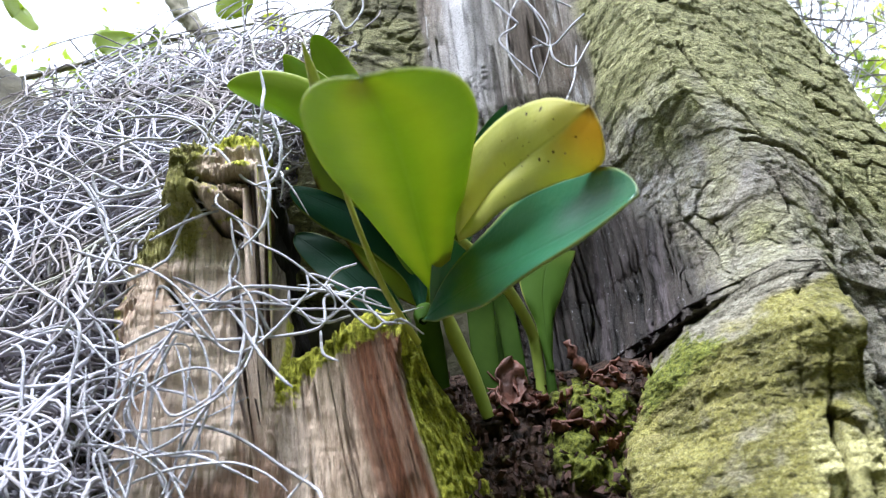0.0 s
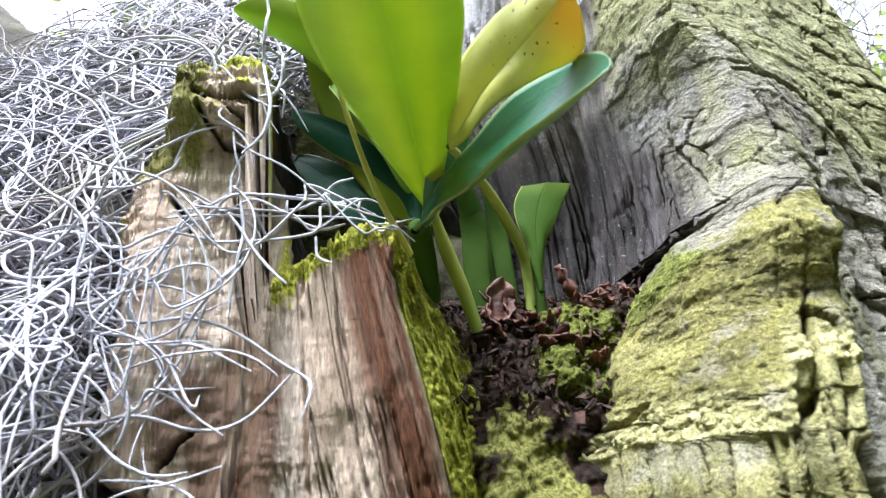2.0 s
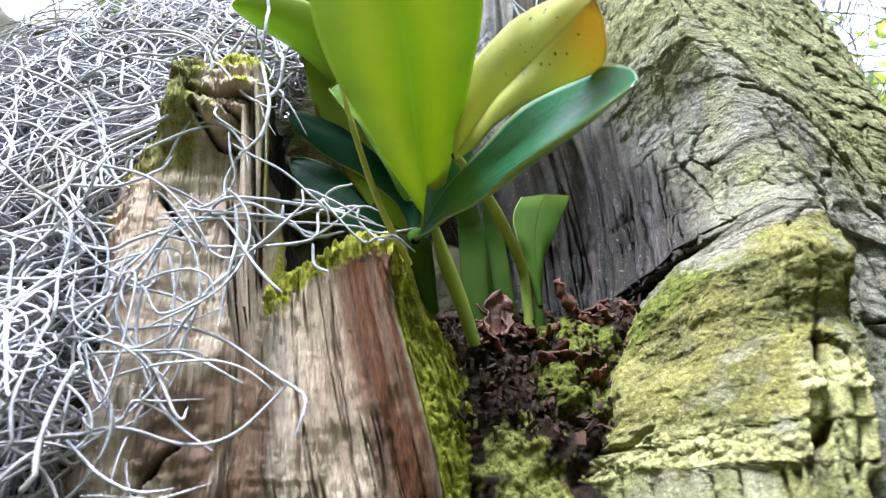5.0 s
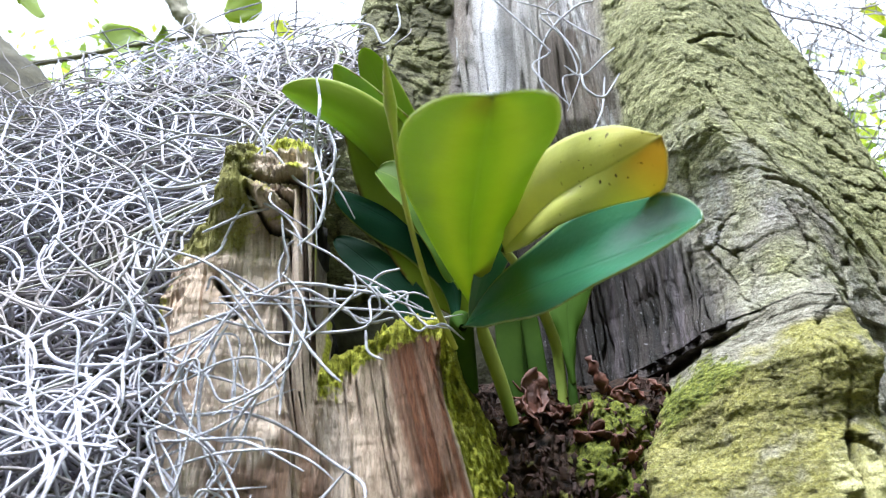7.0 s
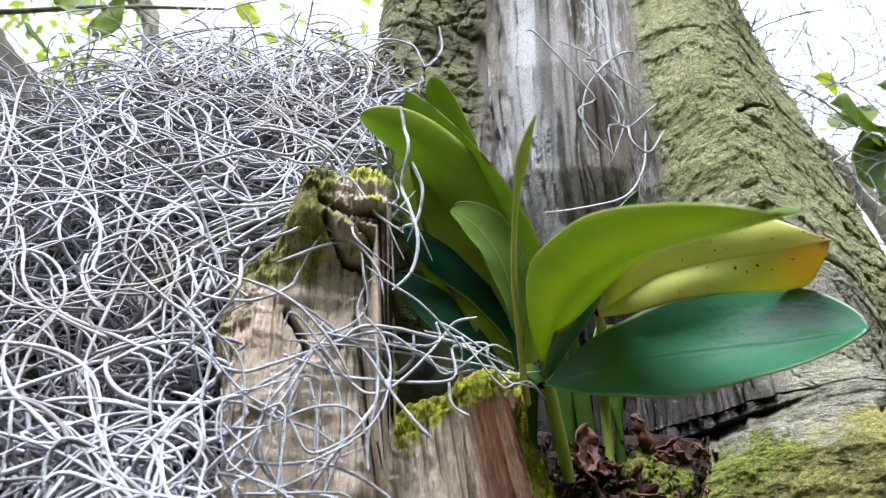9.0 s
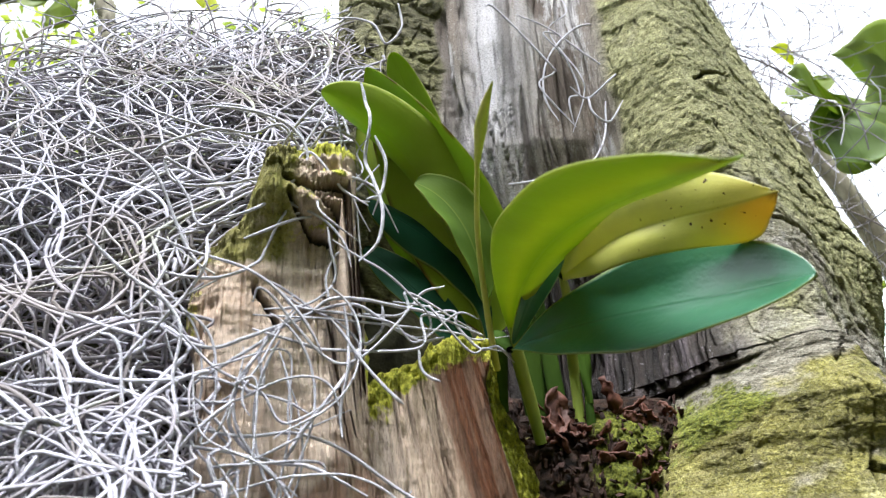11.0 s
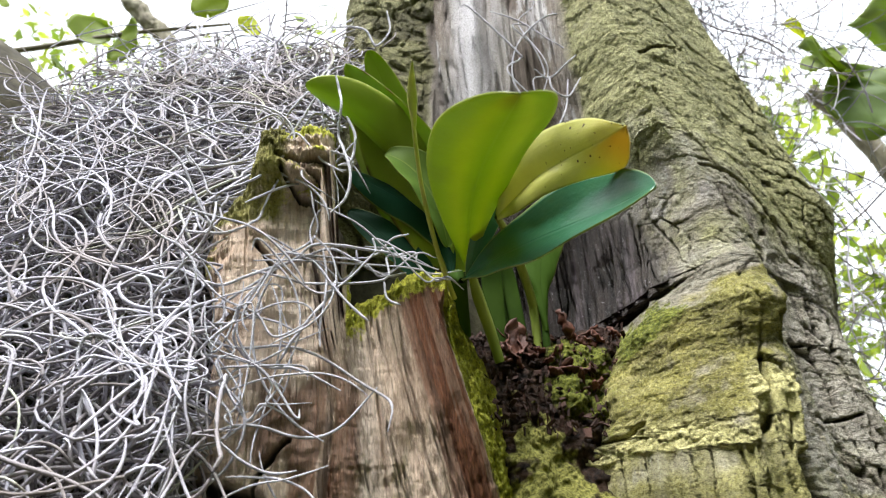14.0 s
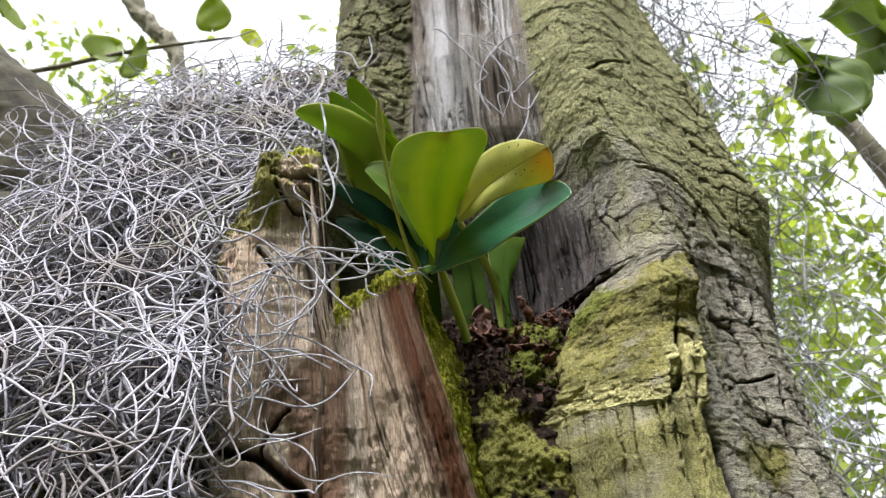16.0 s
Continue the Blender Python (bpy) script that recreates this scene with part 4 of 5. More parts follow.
        moss = moss + stub * (step(0.965, 1.0, v + 0.03 * (n - 0.5)) + 0.65 * step(-0.156, -0.168, x + 0.03 * (n - 0.5)) * step(0.42, 0.55, n) + 0.25 * step(1.690, 1.720, z + 0.03 * (n - 0.5)) * step(-0.120, -0.134, x) + 0.8 * step(1.722, 1.734, z + 0.03 * (n - 0.5)) * step(0.36, 0.5, n) + 0.55 * step(1.685, 1.71, z + 0.04 * (n - 0.5)) * step(0.50, 0.56, fbm(x * 90, z * 90, y * 90, 3, 129)))
        moss = moss + 0.4 * notch * step(-0.060, -0.074, x) * step(1.58, 1.61, z + 0.06 * (n - 0.5)) + 0.35 * step(0.25, 0.1, back) * step(0.02, 0.08, back) * notch
        moss = moss * (1 - step(0.10, 0.22, back) * step(0.0, -0.02, over))
        crust = step(1.684, 1.694, z + 0.02 * (n - 0.5)) * step(1.738, 1.730, z + 0.02 * (n - 0.5)) * step(-0.130, -0.118, x + 0.02 * (n - 0.5)) * stub
        moss = moss * (1 - crust * step(0.62, 0.50, n))
        brown = 0.4 * crust * step(0.42, 0.58, fbm(x * 70, z * 120, y * 70, 3, 139)) + step(-0.003, 0.003, x - tan_x(z) + 0.011 * (fbm((x + 0.27 * z) * 220, z * 14, x * 0, 4, 140) - 0.5)) * step(0.003, -0.001, over) * (0.72 + 0.28 * step(0.38, 0.55, fbm((x + 0.27 * z) * 300, z * 10, x * 0, 3, 141)))
        brown = brown + 0.75 * step(1.600, 1.560, z + 0.03 * (n - 0.5)) * step(-0.135, -0.120, x) * step(-0.062, -0.072, x) * step(0.40, 0.54, fbm(x * 90 - 12 * z, z * 22, y * 0, 4, 146))
        brown = brown + stub * step(0.48, 0.60, fbm(x * 26, z * 16, y * 0, 3, 127)) * step(1.635, 1.58, z) * 0.8
        brown = brown + stub * step(0.05, 0.2, back) * step(-0.12, -0.1, x)
        split = x - split_x(z)
        grey = 0.10 + 0.65 * np.exp(-((split + 0.012) / 0.010) ** 2) - 0.2 * step(1.60, 1.56, z)
        # Checks and cracks are masked so that their shade can be painted.
        hole = 0.35 * streaks(x - np.interp(x, (-0.14, -0.08, -0.02), (-0.05, -0.12, -0.27)) * (z - 1.6), z) * step(0.006, -0.002, over) * step(0.2, 0.05, back) * (1 - 0.8 * stub)
        for k, (points, width, depth) in enumerate(SHELL_CRACKS):
            hole = np.maximum(hole, groove(x, z, points, width, depth, 260 + k) / depth)
        # Blackened cracks and notch back stand for shade; the strip is dark wood.
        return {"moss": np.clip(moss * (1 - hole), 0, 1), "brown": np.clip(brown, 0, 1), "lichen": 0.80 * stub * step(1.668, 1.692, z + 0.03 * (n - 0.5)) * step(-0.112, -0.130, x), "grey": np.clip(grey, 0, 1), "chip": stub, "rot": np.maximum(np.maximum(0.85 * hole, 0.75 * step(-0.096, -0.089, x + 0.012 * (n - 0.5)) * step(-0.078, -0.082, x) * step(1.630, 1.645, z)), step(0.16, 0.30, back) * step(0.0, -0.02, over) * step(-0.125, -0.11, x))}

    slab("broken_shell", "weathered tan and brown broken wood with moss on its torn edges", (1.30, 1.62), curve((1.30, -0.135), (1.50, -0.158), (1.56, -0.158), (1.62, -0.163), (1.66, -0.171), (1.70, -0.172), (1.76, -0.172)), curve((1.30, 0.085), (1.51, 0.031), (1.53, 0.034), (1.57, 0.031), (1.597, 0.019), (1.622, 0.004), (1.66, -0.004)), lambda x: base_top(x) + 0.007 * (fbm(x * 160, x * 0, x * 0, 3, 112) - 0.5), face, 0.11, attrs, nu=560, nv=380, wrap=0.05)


shell()


# ---- litter in the hollow ----
def litter_y(x, z):
    return np.interp(z, (1.30, 1.42, 1.48, 1.535, 1.555, 1.58, 1.605, 1.625, 1.638, 1.655), (0.315, 0.328, 0.345, 0.366, 0.371, 0.380, 0.393, 0.407, 0.425, 0.475)) - 0.020 * step(0.085, 0.120, x) * step(1.59, 1.62, z)


def litter_bed():
    u, v = np.meshgrid(np.linspace(-0.07, 0.155, 330), np.linspace(1.32, 1.655, 340))
    n = fbm(u * 60, v * 60, u * 0, 4, 141)
    spot = lambda x, z, r: np.exp(-(((u - x) ** 2 + (v - z) ** 2) / r ** 2))
    lichen = np.clip(1.3 * (0.8 * spot(0.046, 1.545, 0.018) + 0.7 * spot(0.052, 1.515, 0.020) + 0.6 * spot(0.036, 1.500, 0.02)) + 1.6 * (fbm(u * 150, v * 150, u * 0, 3, 145) - 0.5) - 0.05 + 0.55 * step(1.530, 1.500, v), 0, 1)
    green = np.clip(1.3 * (spot(0.082, 1.612, 0.017) + spot(0.086, 1.597, 0.020) + spot(0.098, 1.577, 0.018) + 0.6 * spot(0.072, 1.575, 0.018)) + 0.8 * (n - 0.5), 0, 1)
    lumps = np.abs(fbm(u * 110, v * 110, u * 0, 3, 142) - 0.5) * 2
    y = litter_y(u, v) + 0.022 * (fbm(u * 70, v * 70, u * 0, 4, 140) - 0.5) + 0.006 * ((u - 0.05) / 0.1) ** 2 + 0.05 * step(0.032, 0.005, u - 0.25 * (1.52 - v))
    y = y - (0.004 * lichen + 0.009 * green) * (0.4 + lumps) + 0.007 * (fbm(u * 260, v * 260, u * 0, 4, 143) - 0.5)
    me = raw_mesh("litter_bed", np.stack([u, y, v], -1), grid_quads(340, 330), {"lichen": lichen, "moss": green})
    link("litter_bed", me, litter_material(), label="dark rotting litter with moss and lichen, darkened further for the hollow's shade", category="litter", kind="stuff")
    rng = np.random.default_rng(5)
    verts, quads = [], []
    for i in range(800):
        x, z = rng.uniform(-0.02, 0.14), rng.uniform(1.545, 1.635)
        c = np.array([x, litter_y(x, z) - 0.003 - rng.uniform(0, 0.006), z])
        s = rng.uniform(0.0008, 0.0034)
        m = np.array(Euler(rng.uniform(0, 6.3, 3)).to_matrix())
        box = np.array([(a, b, d) for a in (-1, 1) for b in (-1, 1) for d in (-1, 1)]) * np.array([1, rng.uniform(0.15, 0.7), rng.uniform(0.06, 0.25)]) * s
        box = box * (1 + 0.9 * (rng.random((8, 1)) - 0.5))
        n = len(verts) * 8
        verts.append(box @ m.T + c)
        quads.append(np.array([(0, 1, 3, 2), (4, 6, 7, 5), (0, 4, 5, 1), (2, 3, 7, 6), (0, 2, 6, 4), (1, 5, 7, 3)]) + n)
    me = raw_mesh("litter_crumbs", np.concatenate(verts), np.concatenate(quads), smooth=False)
    link("litter_crumbs", me, CRUMB, label="loose brown crumbs of rotten wood and leaf", category="litter", kind="stuff")


litter_bed()


def sheet(half_u, f, thick, nu, nv):
    """A curled flake: f maps (u, v) in -1..1 to places; closed with a back and a rim."""
    u, v = np.meshgrid(np.linspace(-1, 1, nu), np.linspace(-1, 1, nv))
    p = f(u, v)
    du, dv = np.gradient(p, axis=1), np.gradient(p, axis=0)
    nrm = np.cross(du, dv)
    nrm /= np.linalg.norm(nrm, axis=2, keepdims=True) + 1e-12
    return closed(p + nrm * thick / 2, p - nrm * thick / 2)


def closed(a, b):
    nv, nu = a.shape[:2]
    n = nv * nu
    quads = [grid_quads(nv, nu), grid_quads(nv, nu, base=n, flip=True)]
    idx = np.arange(n).reshape(nv, nu)
    loop = np.concatenate([idx[0, :-1], idx[:-1, -1], idx[-1, :0:-1], idx[:0:-1, 0]])
    nxt = np.roll(loop, -1)
    quads.append(np.stack([loop, loop + n, nxt + n, nxt], -1))
    return np.concatenate([a.reshape(-1, 3), b.reshape(-1, 3)]), np.concatenate(quads)


def dry_leaf(x, y, z, length, width, turn, curl, seed, label="curled reddish-brown dead leaf lying in the hollow"):
    m = np.array(Euler([radians(a) for a in turn]).to_matrix())

    def f(u, v):
        w = width * np.sqrt(np.clip(1 - v ** 2 * 0.92, 0, 1)) * (1 + 0.9 * (fbm(v * 5 + seed, u * 1.5, u * 0, 3, seed) - 0.5))
        p = np.stack([w * np.sin(u * curl) / curl, length * v, w * (1 - np.cos(u * curl)) / curl + 0.15 * length * v * v], -1)
        p[..., 2] += 1.3 * width * (fbm(u * 2, v * 3, u * 0 + seed, 3, seed) - 0.5)
        return p @ m.T + np.array([x, y, z])

    v, q = sheet(1, f, 0.0008, 10, 16)
    link("dry_leaf", raw_mesh("dry_leaf", v, q), DRY, label=label, category="dead leaf", group="dead leaves in the hollow")


dry_leaf(0.041, 0.394, 1.622, 0.015, 0.0095, (78, 12, 10), 0.9, 1)
dry_leaf(0.049, 0.397, 1.618, 0.013, 0.007, (70, -25, 30), 0.7, 2)
dry_leaf(0.036, 0.384, 1.606, 0.012, 0.0055, (62, 8, 72), 0.6, 3, "pale brown dead leaf lying on the rotten litter")
dry_leaf(0.079, 0.398, 1.636, 0.012, 0.007, (70, 5, 85), 1.0, 4, "arched brown dead leaf over a moss cushion")
dry_leaf(0.103, 0.392, 1.622, 0.009, 0.006, (55, -20, 60), 0.7, 5)
dry_leaf(0.094, 0.394, 1.620, 0.008, 0.005, (40, 30, 110), 0.6, 6)
dry_leaf(0.113, 0.388, 1.624, 0.008, 0.005, (50, 10, 95), 0.6, 7)
for i in range(30):
    rng = random.Random(40 + i)
    x, z = rng.uniform(0.028, 0.125), rng.uniform(1.580, 1.635)
    dry_leaf(x, float(litter_y(x, z)) - 0.006, z, rng.uniform(0.004, 0.011), rng.uniform(0.0018, 0.0050), (rng.uniform(-40, 50), rng.uniform(-50, 50), rng.uniform(0, 180)), rng.uniform(0.3, 0.6), 10 + i, "small scrap of brown dead leaf in the hollow")


# ---- the orchid ----
orchid = thing("orchid", (0.03, 0.385, 1.60), "orchid with broad leathery green leaves growing in the hollow", "orchid")
VIEW = np.array([-0.05, -0.4, -0.18])


def bezier(p, s):
    p = np.asarray(p, float)
    s = s[:, None]
    a = (1 - s) ** 3 * p[0] + 3 * s * (1 - s) ** 2 * p[1] + 3 * s * s * (1 - s) * p[2] + s ** 3 * p[3]
    t = 3 * (1 - s) ** 2 * (p[1] - p[0]) + 6 * s * (1 - s) * (p[2] - p[1]) + 3 * s * s * (p[3] - p[2])
    return a, t / np.linalg.norm(t, axis=1, keepdims=True)


def leaf(p, ref, twist, width, rise, fall, cup, material, near_upper, label, warm=None, brown=None, notch=0.0, thick=0.0009):
    """A blade along a curve from base to tip. twist: its turn about the curve; rise and fall shape the width; cup lifts its edges.
    near_upper: whether its upper side faces away from the trunk."""
    s = (1 - np.cos(np.linspace(0, np.pi, 60))) / 2
    u = np.linspace(-1, 1, 23)
    a, t = bezier(p, s)
    ref = np.array(ref, float)
    w = ref - (t @ ref)[:, None] * t
    w /= np.linalg.norm(w, axis=1, keepdims=True)
    v = np.cross(t, w)
    an = (twist[0] + twist[1] * s + twist[2] * s * s)[:, None]
    side = np.cos(an) * w + np.sin(an) * v
    nor = np.cross(side, t)
    peak = rise / (rise + fall)
    wid = width * s ** rise * np.clip(1 - s, 0, 1) ** fall / (peak ** rise * (1 - peak) ** fall)
    U, W = np.meshgrid(u, wid)
    S = np.repeat(s[:, None], len(u), 1)
    P = a[:, None] + (U * W)[..., None] * side[:, None] + (cup * W * U * U)[..., None] * nor[:, None]
    P = P - (notch * np.exp(-(U / 0.14) ** 2) * S ** 12)[..., None] * t[:, None]
    P = P + (0.0008 * np.sin(S * 17 + U * 2) * np.abs(U))[..., None] * nor[:, None]
    thickness = thick * (1 + 1.2 * np.exp(-(U / 0.08) ** 2) * (1 - S))[..., None]
    front, back = P + nor[:, None] * thickness / 2, P - nor[:, None] * thickness / 2
    verts, quads = closed(front, back)
    facing = float((nor @ VIEW).sum()) > 0
    lower_first = 0.0 if facing == near_upper else 1.0
    n = P.shape[0] * P.shape[1]
    two = lambda x: np.concatenate([x.ravel(), x.ravel()])
    attrs = {"side": np.concatenate([np.full(n, lower_first), np.full(n, 1 - lower_first)]), "along": two(S), "across": two(U), "warm": two(warm(S, U)) if warm else np.zeros(2 * n), "brown": two(brown(S, U)) if brown else np.zeros(2 * n)}
    return part("leaf", raw_mesh("leaf", verts, quads, attrs), material, orchid, label)


def folded_leaf(left, mid, right, bulge, material, label, warm, brown, thick=0.0009):
    """A blade between two edges and a keeled midrib, each half swelling a little between them."""
    s = (1 - np.cos(np.linspace(0, np.pi, 60))) / 2
    u = np.linspace(-1, 1, 25)

    def along(pts):
        path = smooth_path(pts, 240)
        way = np.concatenate([[0], np.cumsum(np.linalg.norm(np.diff(path, axis=0), axis=1))])
        return np.stack([np.interp(s, way / way[-1], path[:, k]) for k in range(3)], -1)

    a, m, b = along(left), along(mid), along(right)
    U, S = np.meshgrid(u, s)
    k = np.abs(U)[..., None]
    P = m[:, None] * (1 - k) + np.where(U[..., None] < 0, a[:, None], b[:, None]) * k
    nor = np.cross(np.gradient(P, axis=1), np.gradient(P, axis=0))
    nor /= np.linalg.norm(nor, axis=2, keepdims=True) + 1e-9
    P = P + nor * (bulge * np.sin(np.pi * k) * np.sin(np.pi * S)[..., None])
    P = P + nor * (0.0006 * np.sin(S * 19 + U * 3) * np.abs(U))[..., None]
    verts, quads = closed(P + nor * thick / 2, P - nor * thick / 2)
    two = lambda x: np.concatenate([x.ravel(), x.ravel()])
    n = S.size
    attrs = {"side": np.concatenate([np.zeros(n), np.ones(n)]), "along": two(S), "across": two(U), "warm": two(warm(S, U)), "brown": two(brown(S, U))}
    return part("leaf", raw_mesh("leaf", verts, quads, attrs), material, orchid, label)


def stalk(name, pts, radii, material, parent, label="", sides=10, flat=1.0):
    path = smooth_path(pts, 26)
    rad = np.interp(np.linspace(0, 1, 26), np.linspace(0, 1, len(radii)), radii)
    v, q = tubes(path[None], rad[None], sides)
    c = np.repeat(path, sides, 0)
    v = c + (v - c) * np.array([1, flat, 1])
    return part(name, raw_mesh(name, v, q), material, parent, label)


leaf([(0.005, 0.362, 1.657), (-0.011, 0.287, 1.684), (-0.006, 0.220, 1.656), (-0.014, 0.135, 1.618)], (1, 0, 0), (-0.042, 0.801, -0.730), 0.030, 0.975, 0.543, -0.301, LEAF_GLOW, False, "broad yellow-green leaf seen from its paler underside", warm=lambda s, u: 0.22 * np.exp(-((np.abs(u) - 0.40) / 0.25) ** 2), notch=0.004, brown=lambda s, u: 0.35 * step(0.90, 1.0, s) * step(0.5, 0.1, np.abs(u + 0.2)))
folded_leaf(
    [(0.012, 0.300, 1.668), (0.014, 0.281, 1.684), (0.022, 0.262, 1.692), (0.033, 0.240, 1.689), (0.045, 0.213, 1.675), (0.055, 0.191, 1.653)],
    [(0.013, 0.301, 1.666), (0.022, 0.284, 1.670), (0.030, 0.266, 1.672), (0.040, 0.240, 1.667), (0.047, 0.217, 1.660), (0.055, 0.191, 1.653)],
    [(0.014, 0.302, 1.664), (0.024, 0.280, 1.659), (0.034, 0.256, 1.656), (0.050, 0.236, 1.652), (0.063, 0.219, 1.648), (0.061, 0.203, 1.652), (0.055, 0.191, 1.653)],
    0.0022, LEAF_YELLOW, "yellowing folded leaf with dark spots and an orange half",
    warm=lambda s, u: np.clip(0.85 * step(0.0, 0.12, u) * step(0.60, 0.95, s) + 0.30 * step(0.60, 0.95, s), 0, 1), brown=lambda s, u: 0.75 * step(0.93, 1.0, s) * step(-0.3, 0.2, u) * step(0.4, 0.55, fbm(s * 30, u * 5, s * 0, 2, 6)))
leaf([(0.0, 0.345, 1.645), (0.010, 0.325, 1.680), (0.022, 0.305, 1.710), (0.042, 0.300, 1.743)], (1, 0, 0), (0.15, 0.1, 0.0), 0.0095, 0.7, 0.75, 0.35, LEAF_DARK, True, "narrow blue-green leaf tip behind the broad leaf")
leaf([(-0.005, 0.334, 1.637), (0.019, 0.288, 1.641), (0.046, 0.245, 1.627), (0.067, 0.197, 1.622)], (0, 0, 1), (-0.410, 0.073, -0.249), 0.030, 0.998, 0.685, -0.277, LEAF_DARK, True, "dark blue-green leaf seen from its glossy upper side")
leaf([(-0.008, 0.372, 1.659), (-0.025, 0.360, 1.731), (-0.057, 0.340, 1.773), (-0.113, 0.320, 1.780)], (0.7, 0, 0.7), (-1.056, -0.508, 0.670), 0.020, 0.778, 0.600, -0.75, LEAF_BACKLIT, False, "green leaf arching away towards the stub, brightened as if backlit")
leaf([(0.0, 0.374, 1.662), (-0.016, 0.360, 1.712), (-0.048, 0.349, 1.761), (-0.086, 0.335, 1.816)], (0.8, 0, 0.6), (-0.276, -0.428, -0.416), 0.030, 0.55, 0.734, 0.237, LEAF_BACKLIT, False, "green leaf with a browned spotted edge, brightened as if backlit", brown=lambda s, u: step(0.90, 1.0, np.abs(u)) * step(0.45, 0.6, fbm(s * 22, u * 2, s * 0, 2, 4)))
leaf([(-0.010, 0.360, 1.676), (-0.016, 0.346, 1.704), (-0.030, 0.338, 1.730), (-0.055, 0.340, 1.738)], (0.8, 0, 0.6), (0.25, 0.1, 0.0), 0.0170, 0.62, 0.38, 0.30, LEAF_MID, False, "small oval young green leaf", warm=lambda s, u: 0.1 * step(-0.1, 0.3, u))
CUP_LEFT = ((0.063, 0.394, 1.629), (0.060, 0.395, 1.656), (0.054, 0.396, 1.676), (0.053, 0.398, 1.691), (0.059, 0.402, 1.707))
CUP_RIGHT = ((0.067, 0.394, 1.629), (0.069, 0.395, 1.656), (0.077, 0.398, 1.677), (0.085, 0.402, 1.696), (0.091, 0.406, 1.711))
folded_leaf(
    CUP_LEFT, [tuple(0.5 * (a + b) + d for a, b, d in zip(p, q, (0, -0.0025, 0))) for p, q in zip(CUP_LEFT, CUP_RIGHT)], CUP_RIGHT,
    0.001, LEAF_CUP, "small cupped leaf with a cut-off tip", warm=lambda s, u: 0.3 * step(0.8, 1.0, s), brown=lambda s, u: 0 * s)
leaf([(-0.013, 0.380, 1.655), (-0.050, 0.394, 1.709), (-0.073, 0.400, 1.768), (-0.080, 0.399, 1.833)], (0.8, 0, 0.6), (1.257, 0.247, 0.309), 0.023, 0.748, 0.452, -0.031, LEAF_BACKLIT, False, "pale green leaf behind the others")
leaf([(0.0, 0.395, 1.670), (-0.020, 0.385, 1.735), (-0.045, 0.365, 1.80), (-0.070, 0.340, 1.836)], (0.8, 0, 0.6), (-0.3, 0, 0), 0.015, 0.6, 0.5, 0.1, LEAF_BACKLIT, False, "upright green leaf against the trunk")
leaf([(-0.007, 0.366, 1.649), (-0.002, 0.364, 1.697), (-0.032, 0.366, 1.713), (-0.080, 0.353, 1.730)], (0.6, 0, 0.8), (0.197, 0.037, 0.041), 0.014, 1.0, 0.45, -0.35, LEAF_SHADED, True, "leaf above the notch, its green darkened for shade")
leaf([(-0.010, 0.370, 1.635), (-0.027, 0.368, 1.665), (-0.052, 0.369, 1.688), (-0.079, 0.371, 1.709)], (0.6, 0, 0.8), (0.033, 0.003, -0.014), 0.012, 0.724, 0.473, 0.097, LEAF_SHADED, True, "leaf low in the notch, its green darkened for shade")

stalk("petiole", [(0.028, 0.386, 1.602), (0.020, 0.377, 1.623), (0.011, 0.366, 1.642), (0.004, 0.354, 1.659)], (0.0034, 0.0040, 0.0042, 0.0022), STALK, orchid, "pale yellow-green leaf stalk")
stalk("petiole", [(0.060, 0.400, 1.612), (0.059, 0.398, 1.640), (0.055, 0.390, 1.655), (0.041, 0.360, 1.665), (0.027, 0.328, 1.666), (0.013, 0.301, 1.666)], (0.0032, 0.0034, 0.0034, 0.0032, 0.0028, 0.0020), STALK, orchid, "yellow-green leaf stalk")
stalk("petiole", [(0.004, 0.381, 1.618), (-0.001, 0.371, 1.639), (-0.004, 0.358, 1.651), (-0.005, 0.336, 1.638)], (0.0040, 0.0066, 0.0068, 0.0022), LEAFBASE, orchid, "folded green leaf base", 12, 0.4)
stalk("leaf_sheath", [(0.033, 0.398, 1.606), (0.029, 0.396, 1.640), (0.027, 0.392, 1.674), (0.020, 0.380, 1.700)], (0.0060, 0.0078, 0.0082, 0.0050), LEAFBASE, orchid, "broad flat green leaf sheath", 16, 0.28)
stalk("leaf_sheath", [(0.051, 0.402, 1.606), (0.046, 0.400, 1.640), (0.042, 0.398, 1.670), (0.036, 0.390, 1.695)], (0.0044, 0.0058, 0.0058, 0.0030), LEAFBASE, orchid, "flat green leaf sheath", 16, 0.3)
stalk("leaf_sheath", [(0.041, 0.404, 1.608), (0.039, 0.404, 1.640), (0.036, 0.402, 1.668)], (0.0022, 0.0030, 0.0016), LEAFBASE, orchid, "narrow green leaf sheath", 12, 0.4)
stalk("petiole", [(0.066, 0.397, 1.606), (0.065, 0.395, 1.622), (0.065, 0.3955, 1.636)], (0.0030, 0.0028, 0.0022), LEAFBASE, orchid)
spike = stalk("flower_stalk", [(-0.008, 0.350, 1.632), (-0.023, 0.316, 1.648), (-0.036, 0.285, 1.675), (-0.044, 0.255, 1.700)], (0.0018, 0.0016, 0.0014, 0.0012), SPIKE, orchid, "thin yellow-green flower stalk with a node")
stalk("bud_sheath", [(-0.043, 0.258, 1.698), (-0.0455, 0.243, 1.706), (-0.047, 0.230, 1.709), (-0.048, 0.217, 1.710)], (0.0013, 0.0031, 0.0020, 0.0004), SPIKE, spike, "pointed green bud sheath")


# ---- grey hanging moss ----
moss = thing("hanging_moss", (-0.25, 0.45, 1.30), "thick tangle of silvery-grey hanging moss strands", "moss")


